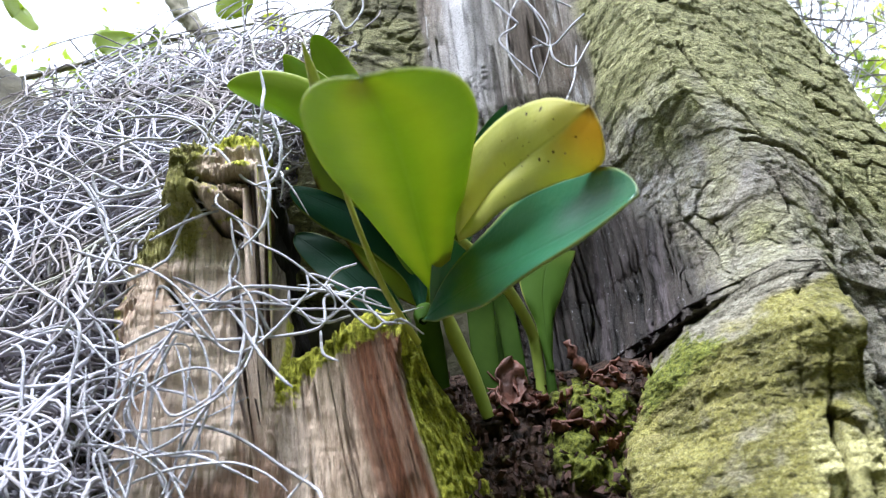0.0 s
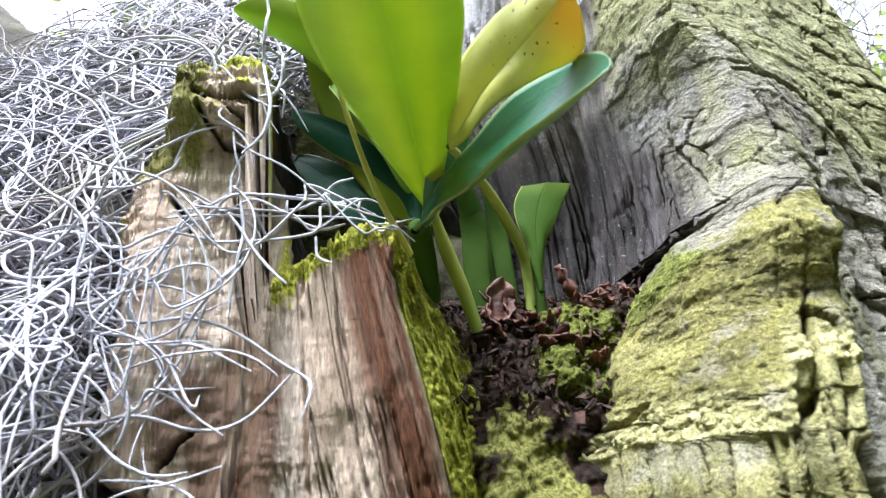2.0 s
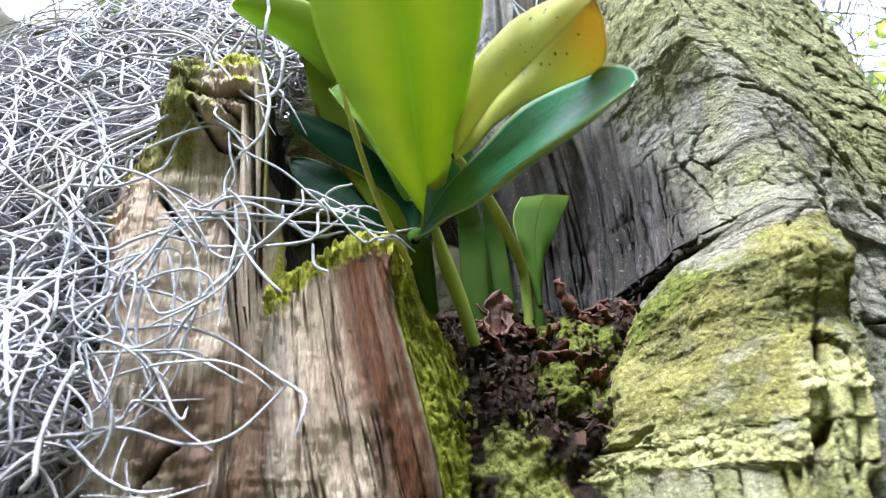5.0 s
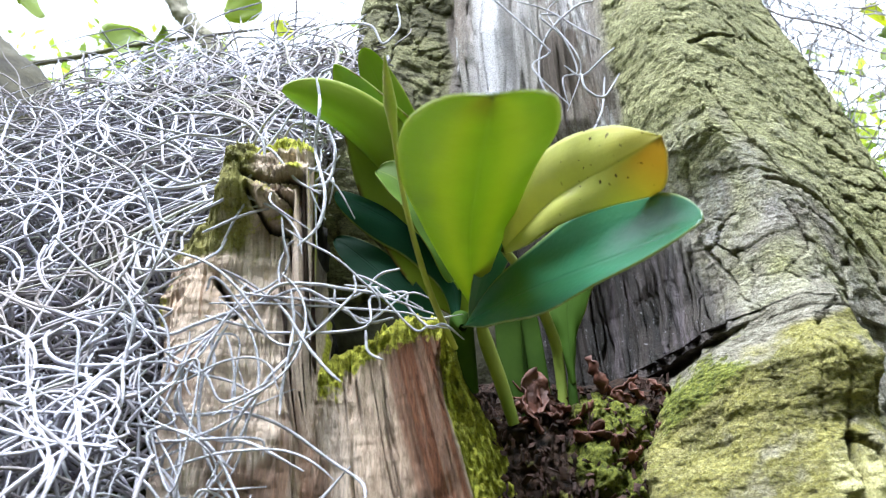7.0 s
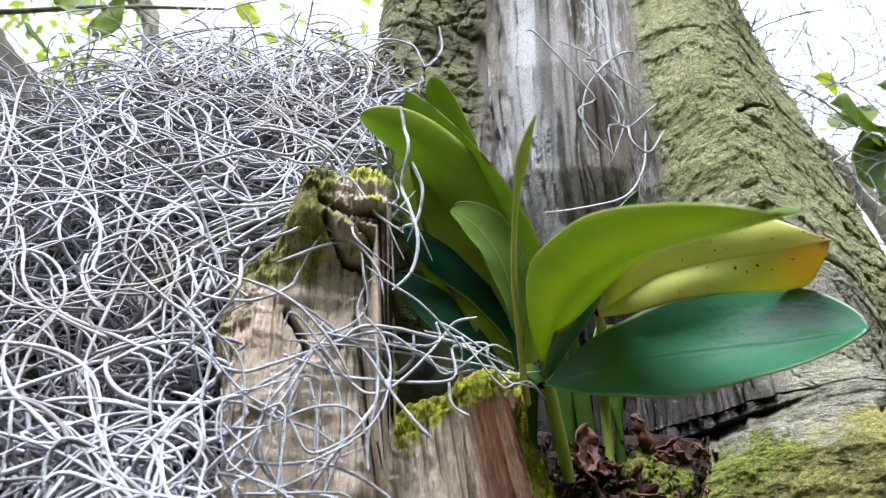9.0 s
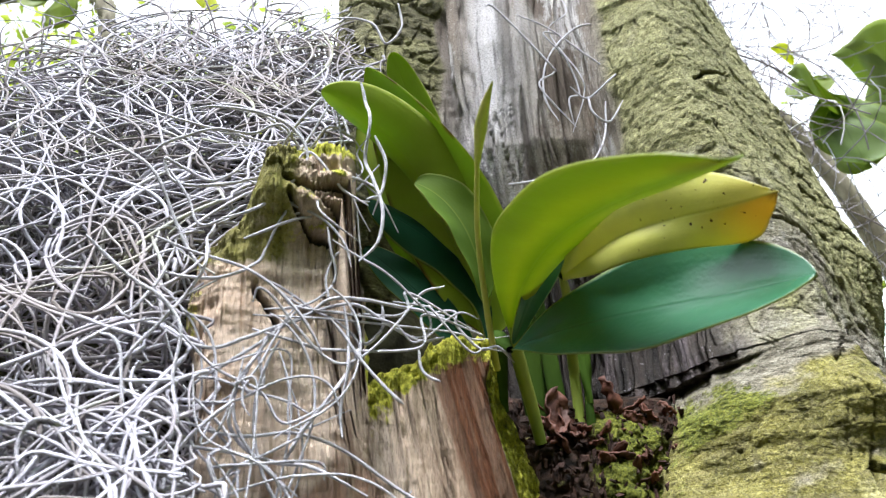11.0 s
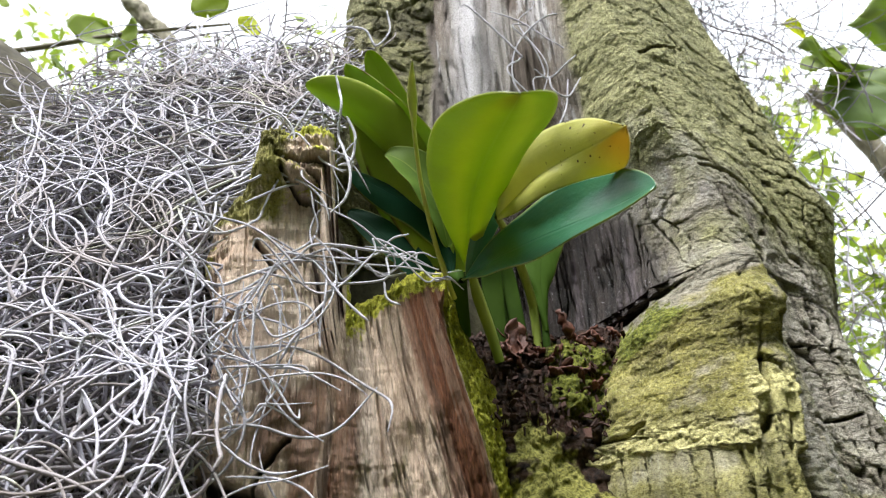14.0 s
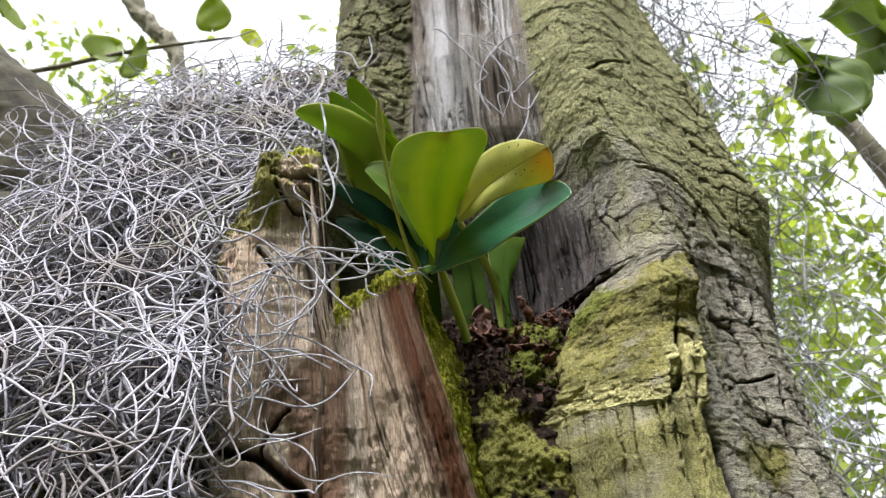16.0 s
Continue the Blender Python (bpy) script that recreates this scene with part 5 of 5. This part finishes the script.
def curly(starts, dirs, length, n, curl, rng, droop=0.0):
    """Random smooth strands: (m, n, 3)."""
    m = len(starts)
    out = np.zeros((m, n, 3))
    d = dirs / np.linalg.norm(dirs, axis=1, keepdims=True)
    axis = rng.normal(0, 1, (m, 3))
    p = starts.copy()
    for i in range(n):
        out[:, i] = p
        p = p + d * (length / n)[:, None]
        axis = axis + rng.normal(0, 0.28, (m, 3))
        axis /= np.linalg.norm(axis, axis=1, keepdims=True)
        d = d + np.cross(axis, d) * curl[:, None] * (length / n)[:, None] + np.array([0, 0, -droop]) * (length / n)[:, None]
        d /= np.linalg.norm(d, axis=1, keepdims=True)
    return out


def moss_face(x, z):
    return 0.350 - 0.088 * (x + 0.2) + 0.41 * (z - 1.65)


def moss_mass():
    rng = np.random.default_rng(11)
    n = 4300
    x = rng.uniform(-0.62, -0.08, n * 4)
    z = 1.28 + 0.72 * rng.random(n * 4) ** 0.8
    top = np.interp(x, (-0.62, -0.46, -0.40, -0.36, -0.28, -0.17, -0.09), (1.52, 1.64, 1.72, 1.82, 1.89, 1.935, 1.95))
    edge = np.interp(z, (1.3, 1.56, 1.62, 1.70, 1.745, 1.80, 1.95), (-0.145, -0.165, -0.185, -0.188, -0.165, -0.10, -0.085))
    top = top + np.abs(rng.normal(0, 0.018, len(x)))
    thin = fbm(x * 16, z * 16, x * 0, 3, 300)
    ok = (z < top) & (x < edge) & (rng.random(len(x)) < 0.35 + 0.65 * step(0.36, 0.52, thin))
    x, z = x[ok][:n], z[ok][:n]
    deep = np.where(rng.random(len(x)) < 0.42, 0.022 * rng.random(len(x)), 0.015 + 0.10 * rng.random(len(x)))
    y = moss_face(x, z) + deep + 0.05 * step(0.50, 0.36, thin[ok][:n]) * rng.random(len(x))
    d = rng.normal(0, 1, (len(x), 3)) * np.array([1.0, 0.35, 0.8])
    d += np.array([0.2, -0.05, 0.25])
    length = rng.uniform(0.09, 0.26, len(x))
    paths = curly(np.stack([x, y, z], -1), d, length, 30, rng.uniform(8, 46, len(x)) * (1 + 0.8 * (rng.random(len(x)) < 0.12)), rng, 1.6)
    # keep strands off the stub's face and the plant
    px, pz = paths[..., 0], paths[..., 2]
    lim = np.interp(pz, (1.3, 1.56, 1.62, 1.70, 1.745, 1.80, 1.95), (-0.130, -0.152, -0.168, -0.172, -0.150, -0.085, -0.06))
    lim = lim + rng.normal(0, 0.010, (len(x), 1))
    over = np.maximum(px - lim, 0)
    paths[..., 0] -= over * 1.7
    front = moss_face(paths[..., 0], pz) - 0.006
    paths[..., 1] = np.maximum(paths[..., 1], front)
    rad = (rng.uniform(0.00060, 0.00130, len(x)) * np.interp(z, (1.6, 1.9), (1.0, 0.85)))[:, None] * np.interp(np.linspace(0, 1, 30), (0, 0.1, 0.8, 1), (0.6, 1, 1, 0.4))[None]
    v, q = tubes(paths, rad, 4)
    ob = part("moss_tangle", raw_mesh("moss_tangle", v, q), MOSS, moss)
    tagged(ob, kind="stuff")


moss_mass()
_count = [0]


def strand(y, *points):
    """One long strand that lies across the stub or the bark, at about y."""
    _count[0] += 1
    rng = np.random.default_rng(_count[0])
    pts = [(x, y + rng.normal(0, 0.0025), z) for x, z in points]
    n = 14 * len(pts)
    path = smooth_path(pts, n)
    k = np.linspace(0, len(pts), n)
    path[:, 1] += 0.003 * (fbm(k * 1.3 + 9 * _count[0], k * 0, k * 0, 2, 3) - 0.5)
    rad = rng.uniform(0.00068, 0.00100) * np.interp(np.linspace(0, 1, n), (0, 0.08, 0.85, 1), (0.6, 1, 1, 0.45))
    v, q = tubes(path[None], rad[None], 6)
    part("moss_strand", raw_mesh("moss_strand", v, q), MOSS_BOLD, moss)


strand(0.332, (-0.041, 1.653), (-0.062, 1.656), (-0.084, 1.658), (-0.101, 1.655), (-0.112, 1.647), (-0.126, 1.640), (-0.138, 1.633), (-0.153, 1.628), (-0.167, 1.630), (-0.180, 1.638))
strand(0.336, (-0.041, 1.642), (-0.055, 1.639), (-0.071, 1.647), (-0.087, 1.654), (-0.103, 1.655), (-0.119, 1.646), (-0.131, 1.634), (-0.146, 1.623), (-0.158, 1.613), (-0.169, 1.597))
strand(0.330, (-0.145, 1.560), (-0.139, 1.570), (-0.127, 1.578), (-0.110, 1.587))
strand(0.331, (-0.141, 1.602), (-0.142, 1.592), (-0.134, 1.582), (-0.121, 1.576), (-0.104, 1.573), (-0.079, 1.562))
strand(0.328, (-0.132, 1.625), (-0.139, 1.612), (-0.141, 1.601), (-0.138, 1.589), (-0.127, 1.575), (-0.110, 1.561))
strand(0.330, (-0.238, 1.608), (-0.223, 1.606), (-0.203, 1.605), (-0.184, 1.602), (-0.166, 1.599), (-0.150, 1.601), (-0.140, 1.607))
strand(0.334, (-0.170, 1.605), (-0.165, 1.612), (-0.151, 1.613), (-0.137, 1.608), (-0.119, 1.604), (-0.105, 1.597))
strand(0.330, (-0.094, 1.651), (-0.091, 1.635), (-0.091, 1.617), (-0.093, 1.600), (-0.092, 1.586))
strand(0.329, (-0.085, 1.631), (-0.089, 1.621), (-0.099, 1.604), (-0.110, 1.589), (-0.117, 1.575))
strand(0.334, (-0.101, 1.656), (-0.103, 1.669), (-0.099, 1.682), (-0.093, 1.687), (-0.089, 1.702))
strand(0.337, (-0.134, 1.668), (-0.120, 1.662), (-0.106, 1.653), (-0.096, 1.647), (-0.086, 1.638), (-0.083, 1.628))
strand(0.315, (-0.214, 1.557), (-0.221, 1.575), (-0.218, 1.586), (-0.208, 1.586), (-0.190, 1.576), (-0.176, 1.569), (-0.162, 1.565), (-0.147, 1.559))
strand(0.325, (-0.163, 1.684), (-0.161, 1.663), (-0.168, 1.652), (-0.177, 1.637), (-0.188, 1.622), (-0.194, 1.609))
strand(0.335, (-0.134, 1.686), (-0.138, 1.674), (-0.150, 1.665), (-0.168, 1.661), (-0.183, 1.666))
strand(0.325, (-0.141, 1.600), (-0.157, 1.584), (-0.164, 1.573), (-0.165, 1.559))
strand(0.320, (-0.215, 1.673), (-0.195, 1.657), (-0.179, 1.647), (-0.168, 1.633), (-0.168, 1.609), (-0.163, 1.588), (-0.170, 1.572))
strand(0.330, (-0.055, 1.633), (-0.053, 1.621), (-0.045, 1.616))
strand(0.338, (-0.073, 1.658), (-0.073, 1.645), (-0.081, 1.637), (-0.087, 1.646), (-0.093, 1.652))
strand(0.339, (-0.039, 1.673), (-0.051, 1.669), (-0.057, 1.660), (-0.065, 1.653), (-0.081, 1.654), (-0.096, 1.651), (-0.112, 1.655), (-0.134, 1.668))
strand(0.333, (-0.126, 1.641), (-0.132, 1.627), (-0.129, 1.614), (-0.134, 1.607), (-0.138, 1.615), (-0.129, 1.633), (-0.114, 1.652))
strand(0.308, (-0.092, 1.781), (-0.089, 1.768), (-0.087, 1.750), (-0.088, 1.732), (-0.084, 1.716), (-0.079, 1.696), (-0.081, 1.678), (-0.090, 1.666))
strand(0.420, (-0.052, 1.964), (-0.049, 1.939), (-0.061, 1.919), (-0.071, 1.938), (-0.086, 1.947), (-0.107, 1.934))
strand(0.330, (-0.135, 1.680), (-0.128, 1.700), (-0.117, 1.718), (-0.101, 1.727), (-0.084, 1.728), (-0.078, 1.719), (-0.080, 1.709))
strand(0.350, (-0.169, 1.787), (-0.156, 1.785), (-0.139, 1.775), (-0.123, 1.763))
strand(0.335, (-0.188, 1.726), (-0.176, 1.709), (-0.169, 1.694), (-0.158, 1.695), (-0.148, 1.708))
strand(0.345, (-0.112, 1.791), (-0.124, 1.769), (-0.135, 1.751), (-0.147, 1.739))
strand(0.310, (-0.083, 1.747), (-0.077, 1.730), (-0.079, 1.711), (-0.087, 1.703))
strand(0.333, (-0.122, 1.703), (-0.110, 1.709), (-0.096, 1.716), (-0.082, 1.717))
strand(0.329, (-0.141, 1.719), (-0.124, 1.709), (-0.106, 1.700), (-0.095, 1.687), (-0.091, 1.674))
strand(0.340, (-0.202, 1.737), (-0.190, 1.749), (-0.169, 1.757), (-0.149, 1.759), (-0.133, 1.767), (-0.119, 1.755), (-0.107, 1.768), (-0.093, 1.768), (-0.086, 1.755))
strand(0.360, (-0.111, 1.810), (-0.104, 1.799), (-0.098, 1.832), (-0.083, 1.836))
strand(0.355, (-0.244, 1.761), (-0.216, 1.749), (-0.197, 1.733), (-0.178, 1.696), (-0.163, 1.674))
strand(0.360, (-0.224, 1.795), (-0.203, 1.779), (-0.172, 1.775), (-0.141, 1.769), (-0.123, 1.772))
strand(0.343, (-0.107, 1.788), (-0.121, 1.752), (-0.130, 1.737), (-0.140, 1.728))
strand(0.345, (-0.151, 1.736), (-0.166, 1.729), (-0.183, 1.736), (-0.193, 1.740), (-0.185, 1.726), (-0.158, 1.727), (-0.140, 1.732))
strand(0.395, (0.131, 1.990), (0.129, 1.963), (0.094, 1.948), (0.066, 1.911), (0.060, 1.875), (0.068, 1.847))
strand(0.385, (0.122, 1.945), (0.129, 1.912), (0.106, 1.881), (0.090, 1.867), (0.077, 1.876))
strand(0.390, (0.109, 1.872), (0.102, 1.835), (0.086, 1.807), (0.059, 1.793), (0.022, 1.781))
strand(0.380, (0.087, 1.862), (0.089, 1.847), (0.102, 1.841), (0.115, 1.862))


def drape(seed, count, start, end, sag, spread, wander):
    """Strands that run from about start to about end (x, y, z), sagging and wandering on the way."""
    rng = np.random.default_rng(seed)
    for i in range(count):
        a = np.array(start) + rng.normal(0, 1, 3) * np.array(spread)
        b = np.array(end) + rng.normal(0, 1, 3) * np.array(spread)
        t = np.linspace(0, 1, 6)[:, None]
        p = a + (b - a) * t + np.array([0, -0.004, -sag * rng.uniform(0.3, 1.4)]) * np.sin(t * np.pi)
        p[1:-1] += rng.normal(0, 1, (4, 3)) * np.array([wander, 0.003, wander])
        path = smooth_path(p, 60)
        rad = rng.uniform(0.00052, 0.00082) * np.interp(np.linspace(0, 1, 60), (0, 0.1, 0.85, 1), (0.6, 1, 1, 0.4))
        v, q = tubes(path[None], rad[None], 6)
        part("moss_strand", raw_mesh("moss_strand", v, q), MOSS_BOLD, moss)


def loops(seed, count, box, away, length, curl):
    """Loose strands that curl across the wood, within box (x0, x1, z0, z1)."""
    rng = np.random.default_rng(seed)
    n = 48
    x, z = rng.uniform(box[0], box[1], count), rng.uniform(box[2], box[3], count)
    start = np.stack([x, np.full(count, 0.330), z], -1)
    d = np.array(away) + rng.normal(0, 1, (count, 3)) * np.array([0.5, 0.0, 0.6])
    paths = curly(start, d, rng.uniform(*length, count), n, rng.uniform(*curl, count), rng, 3)
    deep = paths[..., 1] - 0.330
    paths[..., 1] = 0.328 + 0.007 * np.tanh(deep / 0.02) + 0.08 * np.clip(-0.13 - paths[..., 0], 0, 1)
    for p in paths:
        rad = rng.uniform(0.00055, 0.00090) * np.interp(np.linspace(0, 1, n), (0, 0.1, 0.85, 1), (0.6, 1, 1, 0.4))
        v, q = tubes(p[None], rad[None], 6)
        part("moss_strand", raw_mesh("moss_strand", v, q), MOSS_BOLD, moss)


loops(81, 15, (-0.19, -0.145, 1.52, 1.70), (1.0, 0, -0.1), (0.09, 0.20), (18, 48))
loops(83, 11, (-0.17, -0.115, 1.42, 1.54), (1.0, 0, -0.2), (0.07, 0.16), (18, 48))
loops(82, 7, (-0.13, -0.10, 1.62, 1.70), (0.3, 0, -1.0), (0.07, 0.14), (18, 45))
drape(71, 4, (-0.120, 0.333, 1.660), (-0.020, 0.334, 1.648), 0.006, (0.018, 0.004, 0.012), 0.012)
drape(72, 2, (-0.060, 0.335, 1.655), (0.000, 0.330, 1.640), 0.000, (0.008, 0.004, 0.008), 0.006)
drape(73, 4, (-0.190, 0.326, 1.640), (-0.105, 0.331, 1.600), 0.012, (0.012, 0.004, 0.025), 0.010)
drape(74, 2, (-0.150, 0.330, 1.720), (-0.085, 0.326, 1.690), -0.012, (0.010, 0.004, 0.014), 0.008)
drape(75, 3, (-0.150, 0.322, 1.600), (-0.110, 0.330, 1.545), 0.010, (0.012, 0.004, 0.015), 0.010)
drape(76, 4, (-0.100, 0.345, 1.800), (-0.090, 0.330, 1.700), 0.000, (0.010, 0.006, 0.010), 0.006)
drape(77, 4, (0.060, 0.402, 1.960), (0.110, 0.392, 1.840), 0.000, (0.020, 0.003, 0.020), 0.014)


# ---- the limb under the moss, and what stands behind ----
def limb(name, label, pts, radii, material, category, parent=None, seed=1, nu=60, nv=160, rough=0.012):
    path = smooth_path(pts, nv)
    rad = np.interp(np.linspace(0, 1, nv), np.linspace(0, 1, len(radii)), radii)
    rad[-1] = 0.03 * rad[-2]
    v, q = tubes(path[None], rad[None], nu)
    c = np.repeat(path, nu, 0)
    d = v - c
    n = np.linalg.norm(d, axis=1, keepdims=True)
    k = fbm(v[:, 0] * 35, v[:, 1] * 35, v[:, 2] * 20, 4, seed)
    v = c + d * (1 + rough * (k[:, None] - 0.5) * 2 / n)
    me = raw_mesh(name, v, q)
    if parent:
        return part(name, me, material, parent, label)
    return link(name, me, material, label=label, category=category)


# Dark backing limbs; the second is added where sky showed through the moss.
limb("limb", "mossy low limb under hanging moss, darkened for shade in its gaps", [(0.02, 0.56, 1.30), (-0.14, 0.55, 1.50), (-0.30, 0.59, 1.66), (-0.60, 0.72, 1.86)], (0.17, 0.155, 0.13, 0.10), DARKBARK, "", tree, 3)
limb("limb", "mossy upper limb added under hanging moss, darkened for shade in its gaps", [(0.02, 0.62, 1.66), (-0.14, 0.60, 1.76), (-0.28, 0.62, 1.78), (-0.50, 0.74, 1.72)], (0.13, 0.125, 0.10, 0.07), DARKBARK, "", tree, 13)
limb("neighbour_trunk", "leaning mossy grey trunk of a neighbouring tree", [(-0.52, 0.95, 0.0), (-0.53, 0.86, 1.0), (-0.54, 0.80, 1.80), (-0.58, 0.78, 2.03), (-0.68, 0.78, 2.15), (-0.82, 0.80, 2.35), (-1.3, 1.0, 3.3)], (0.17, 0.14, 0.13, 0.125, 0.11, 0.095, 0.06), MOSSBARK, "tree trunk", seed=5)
limb("slender_trunk", "slender brown leaning trunk behind the moss", [(-0.30, 2.3, 0.0), (-0.45, 2.25, 1.8), (-0.80, 2.2, 3.45), (-0.957, 2.2, 3.75), (-1.10, 2.2, 4.0), (-1.6, 2.2, 5.4)], (0.08, 0.06, 0.032, 0.036, 0.036, 0.03), FARBARK, "tree trunk", seed=6, rough=0.02)
limb("twig", "thin bare twig across the sky", [(-0.90, 1.10, 2.48), (-0.753, 1.10, 2.512), (-0.564, 1.10, 2.578), (-0.347, 1.10, 2.632)], (0.006, 0.006, 0.005, 0.003), FARBARK, "branch", seed=7, nu=8, nv=40, rough=0.001)
limb("side_branch", "dark branch behind the trunk", [(1.07, 1.2, 2.66), (1.151, 1.2, 2.562), (1.235, 1.2, 2.367), (1.40, 1.25, 2.0)], (0.020, 0.024, 0.026, 0.030), FARBARK, "branch", seed=8, nu=16, nv=60, rough=0.004)


def tree_leaf(x, y, z, size, turn, label, warm=0.0):
    """A heart-shaped leaf."""
    m = np.array(Euler([radians(a) for a in turn]).to_matrix())

    def f(u, v):
        t = np.clip(v * 0.5 + 0.5, 0, 1)
        w = 0.5 * size * np.sin(np.pi * np.clip(t, 0.0, 1) ** 0.60) ** 0.85 + 0.02 * size * (1 - t)
        p = np.stack([u * w, 0.55 * size * v - 0.12 * size * np.abs(u) * np.exp(-((v + 1) / 0.4) ** 2), 0.10 * size * u * u - 0.08 * size * v * v + 0.02 * size * np.sin(v * 6 + u * 3)], -1)
        return p @ m.T + np.array([x, y, z])

    v, q = sheet(1, f, 0.0006, 11, 17)
    n = len(v) // 2
    uu, vv = np.meshgrid(np.linspace(-1, 1, 11), np.linspace(-1, 1, 17))
    two = lambda a: np.concatenate([a.ravel(), a.ravel()])
    attrs = {"side": np.concatenate([np.zeros(n), np.ones(n)]), "along": two(vv * 0.5 + 0.5), "across": two(uu), "warm": np.full(2 * n, warm), "brown": np.zeros(2 * n)}
    link("tree_leaf", raw_mesh("tree_leaf", v, q, attrs), FOLIAGE, label=label, category="leaf", group="leaves hanging behind the trunk")


for x, y, z, size, turn, warm in (
    (0.706, 0.75, 2.305, 0.105, (70, 10, 30), 0.1), (0.765, 0.76, 2.225, 0.11, (80, -5, -20), 0.0), (0.872, 0.74, 2.405, 0.13, (60, 20, 40), 0.15),
    (0.93, 0.76, 2.335, 0.12, (75, -20, 80), 0.0), (0.775, 0.80, 2.36, 0.08, (50, 30, -60), 0.2), (0.84, 0.82, 2.26, 0.09, (85, 15, 120), 0.1),
    (-0.625, 1.10, 2.585, 0.085, (75, 30, 20), 0.25), (-0.560, 1.09, 2.555, 0.085, (80, -35, 150), 0.2), (-0.412, 1.10, 2.715, 0.085, (70, 0, 170), 0.3),
    (-0.315, 1.10, 2.634, 0.055, (80, 10, 30), 0.9), (-0.855, 1.10, 2.683, 0.09, (60, 20, 60), 0.3), (-0.665, 1.12, 2.476, 0.07, (30, 40, 20), 0.1),
    (0.752, 0.78, 2.341, 0.115, (65, 15, 20), 0.1), (0.787, 0.78, 2.266, 0.130, (80, -10, -30), 0.05), (0.885, 0.78, 2.422, 0.120, (60, 25, 60), 0.1), (0.938, 0.78, 2.387, 0.120, (75, -20, 110), 0.05), (0.704, 0.78, 2.405, 0.045, (60, 10, 50), 0.9),
):
    tree_leaf(x, y, z, size, turn, "yellowing heart-shaped leaf hanging against the sky" if warm > 0.5 else "green heart-shaped leaf hanging against the sky", warm)


def fine_moss():
    """Thin grey moss hanging in curtains in the trees beside the trunk."""
    rng = np.random.default_rng(21)
    n, m = 2800, 13
    hub = np.stack([0.36 + 0.50 * rng.random(70) ** 2.8, rng.uniform(0.75, 1.25, 70), rng.uniform(1.3, 2.8, 70)], -1)
    start = hub[rng.integers(0, 70, n)] + rng.normal(0, 1, (n, 3)) * np.array([0.07, 0.08, 0.16])
    loose = rng.random(n) < 0.25
    start[loose] = np.stack([0.38 + 1.0 * rng.random(n) ** 1.6, rng.uniform(0.75, 1.3, n), rng.uniform(1.2, 2.9, n)], -1)[loose]
    start[:, 0] = np.maximum(start[:, 0], 0.36)
    d = rng.normal(0, 1, (n, 3)) + np.array([0.2, 0, -0.7])
    paths = curly(start, d, rng.uniform(0.12, 0.42, n), m, rng.uniform(4, 20, n), rng, 3)
    rad = np.repeat(rng.uniform(0.0007, 0.0014, n)[:, None], m, 1)
    v, q = tubes(paths, rad, 3)
    link("fine_moss", raw_mesh("fine_moss", v, q), MOSS, label="thin grey moss threads hanging in the branches behind", category="moss", kind="stuff")


fine_moss()


def crown(name, label, centre, size, count, leaf_size, seed, clumps=26):
    """Far foliage: many small bent leaves in clumps, with gaps."""
    rng = np.random.default_rng(seed)
    hubs = rng.normal(0, 1, (clumps, 3)) * np.array(size) * 0.55
    c = hubs[rng.integers(0, clumps, count)] + rng.normal(0, 1, (count, 3)) * 0.16 * np.array(size) + np.array(centre)
    a = rng.normal(0, 1, (count, 3))
    a /= np.linalg.norm(a, axis=1, keepdims=True)
    b = np.cross(a, rng.normal(0, 1, (count, 3)))
    b /= np.linalg.norm(b, axis=1, keepdims=True)
    w = np.cross(a, b)
    s = (leaf_size * rng.uniform(0.6, 1.3, count))[:, None]
    v = np.stack([c - a * s, c + b * s * 0.45 + w * s * 0.12, c + a * s, c - b * s * 0.45 + w * s * 0.12, c], 1).reshape(-1, 3)
    k = (np.arange(count) * 5)[:, None]
    tri = np.concatenate([k + np.array([[0, 1, 4]]), k + np.array([[1, 2, 4]]), k + np.array([[2, 3, 4]]), k + np.array([[3, 0, 4]])])
    link(name, raw_mesh(name, v, tri), CROWN, label=label, category="foliage", kind="stuff")


crown("far_foliage", "sunlit yellow-green foliage in the distance", (3.4, 5.5, 3.4), (1.9, 1.5, 2.6), 5600, 0.075, 31, 44)
crown("far_foliage", "sunlit foliage in the canopy above", (-2.2, 7.0, 6.0), (2.5, 1.5, 1.6), 2500, 0.08, 32, 24)
crown("near_foliage", "shaded green foliage beside the trunk", (1.6, 2.4, 2.4), (0.7, 0.5, 1.2), 1300, 0.045, 33, 34)
crown("far_foliage", "sunlit foliage in the canopy behind", (1.2, 9.0, 7.0), (4.0, 2.0, 2.6), 3500, 0.14, 34, 36)
# Foliage added out of view, overhead and around, to cut ambient skylight.
crown("far_foliage", "unseen canopy added overhead to block skylight", (0.5, -5.0, 5.2), (3.0, 2.0, 0.7), 3000, 0.16, 35, 40)
crown("far_foliage", "unseen bushes added behind the camera to block skylight", (0.0, -3.6, 1.8), (4.5, 0.9, 2.0), 13000, 0.30, 36, 90)
crown("far_foliage", "unseen bushes added on the left to block skylight", (-3.6, -0.2, 1.8), (0.9, 3.2, 1.8), 9000, 0.28, 37, 80)
crown("far_foliage", "bushes added far to the right to block skylight", (4.4, -0.8, 1.8), (0.9, 2.8, 1.8), 9000, 0.28, 38, 80)
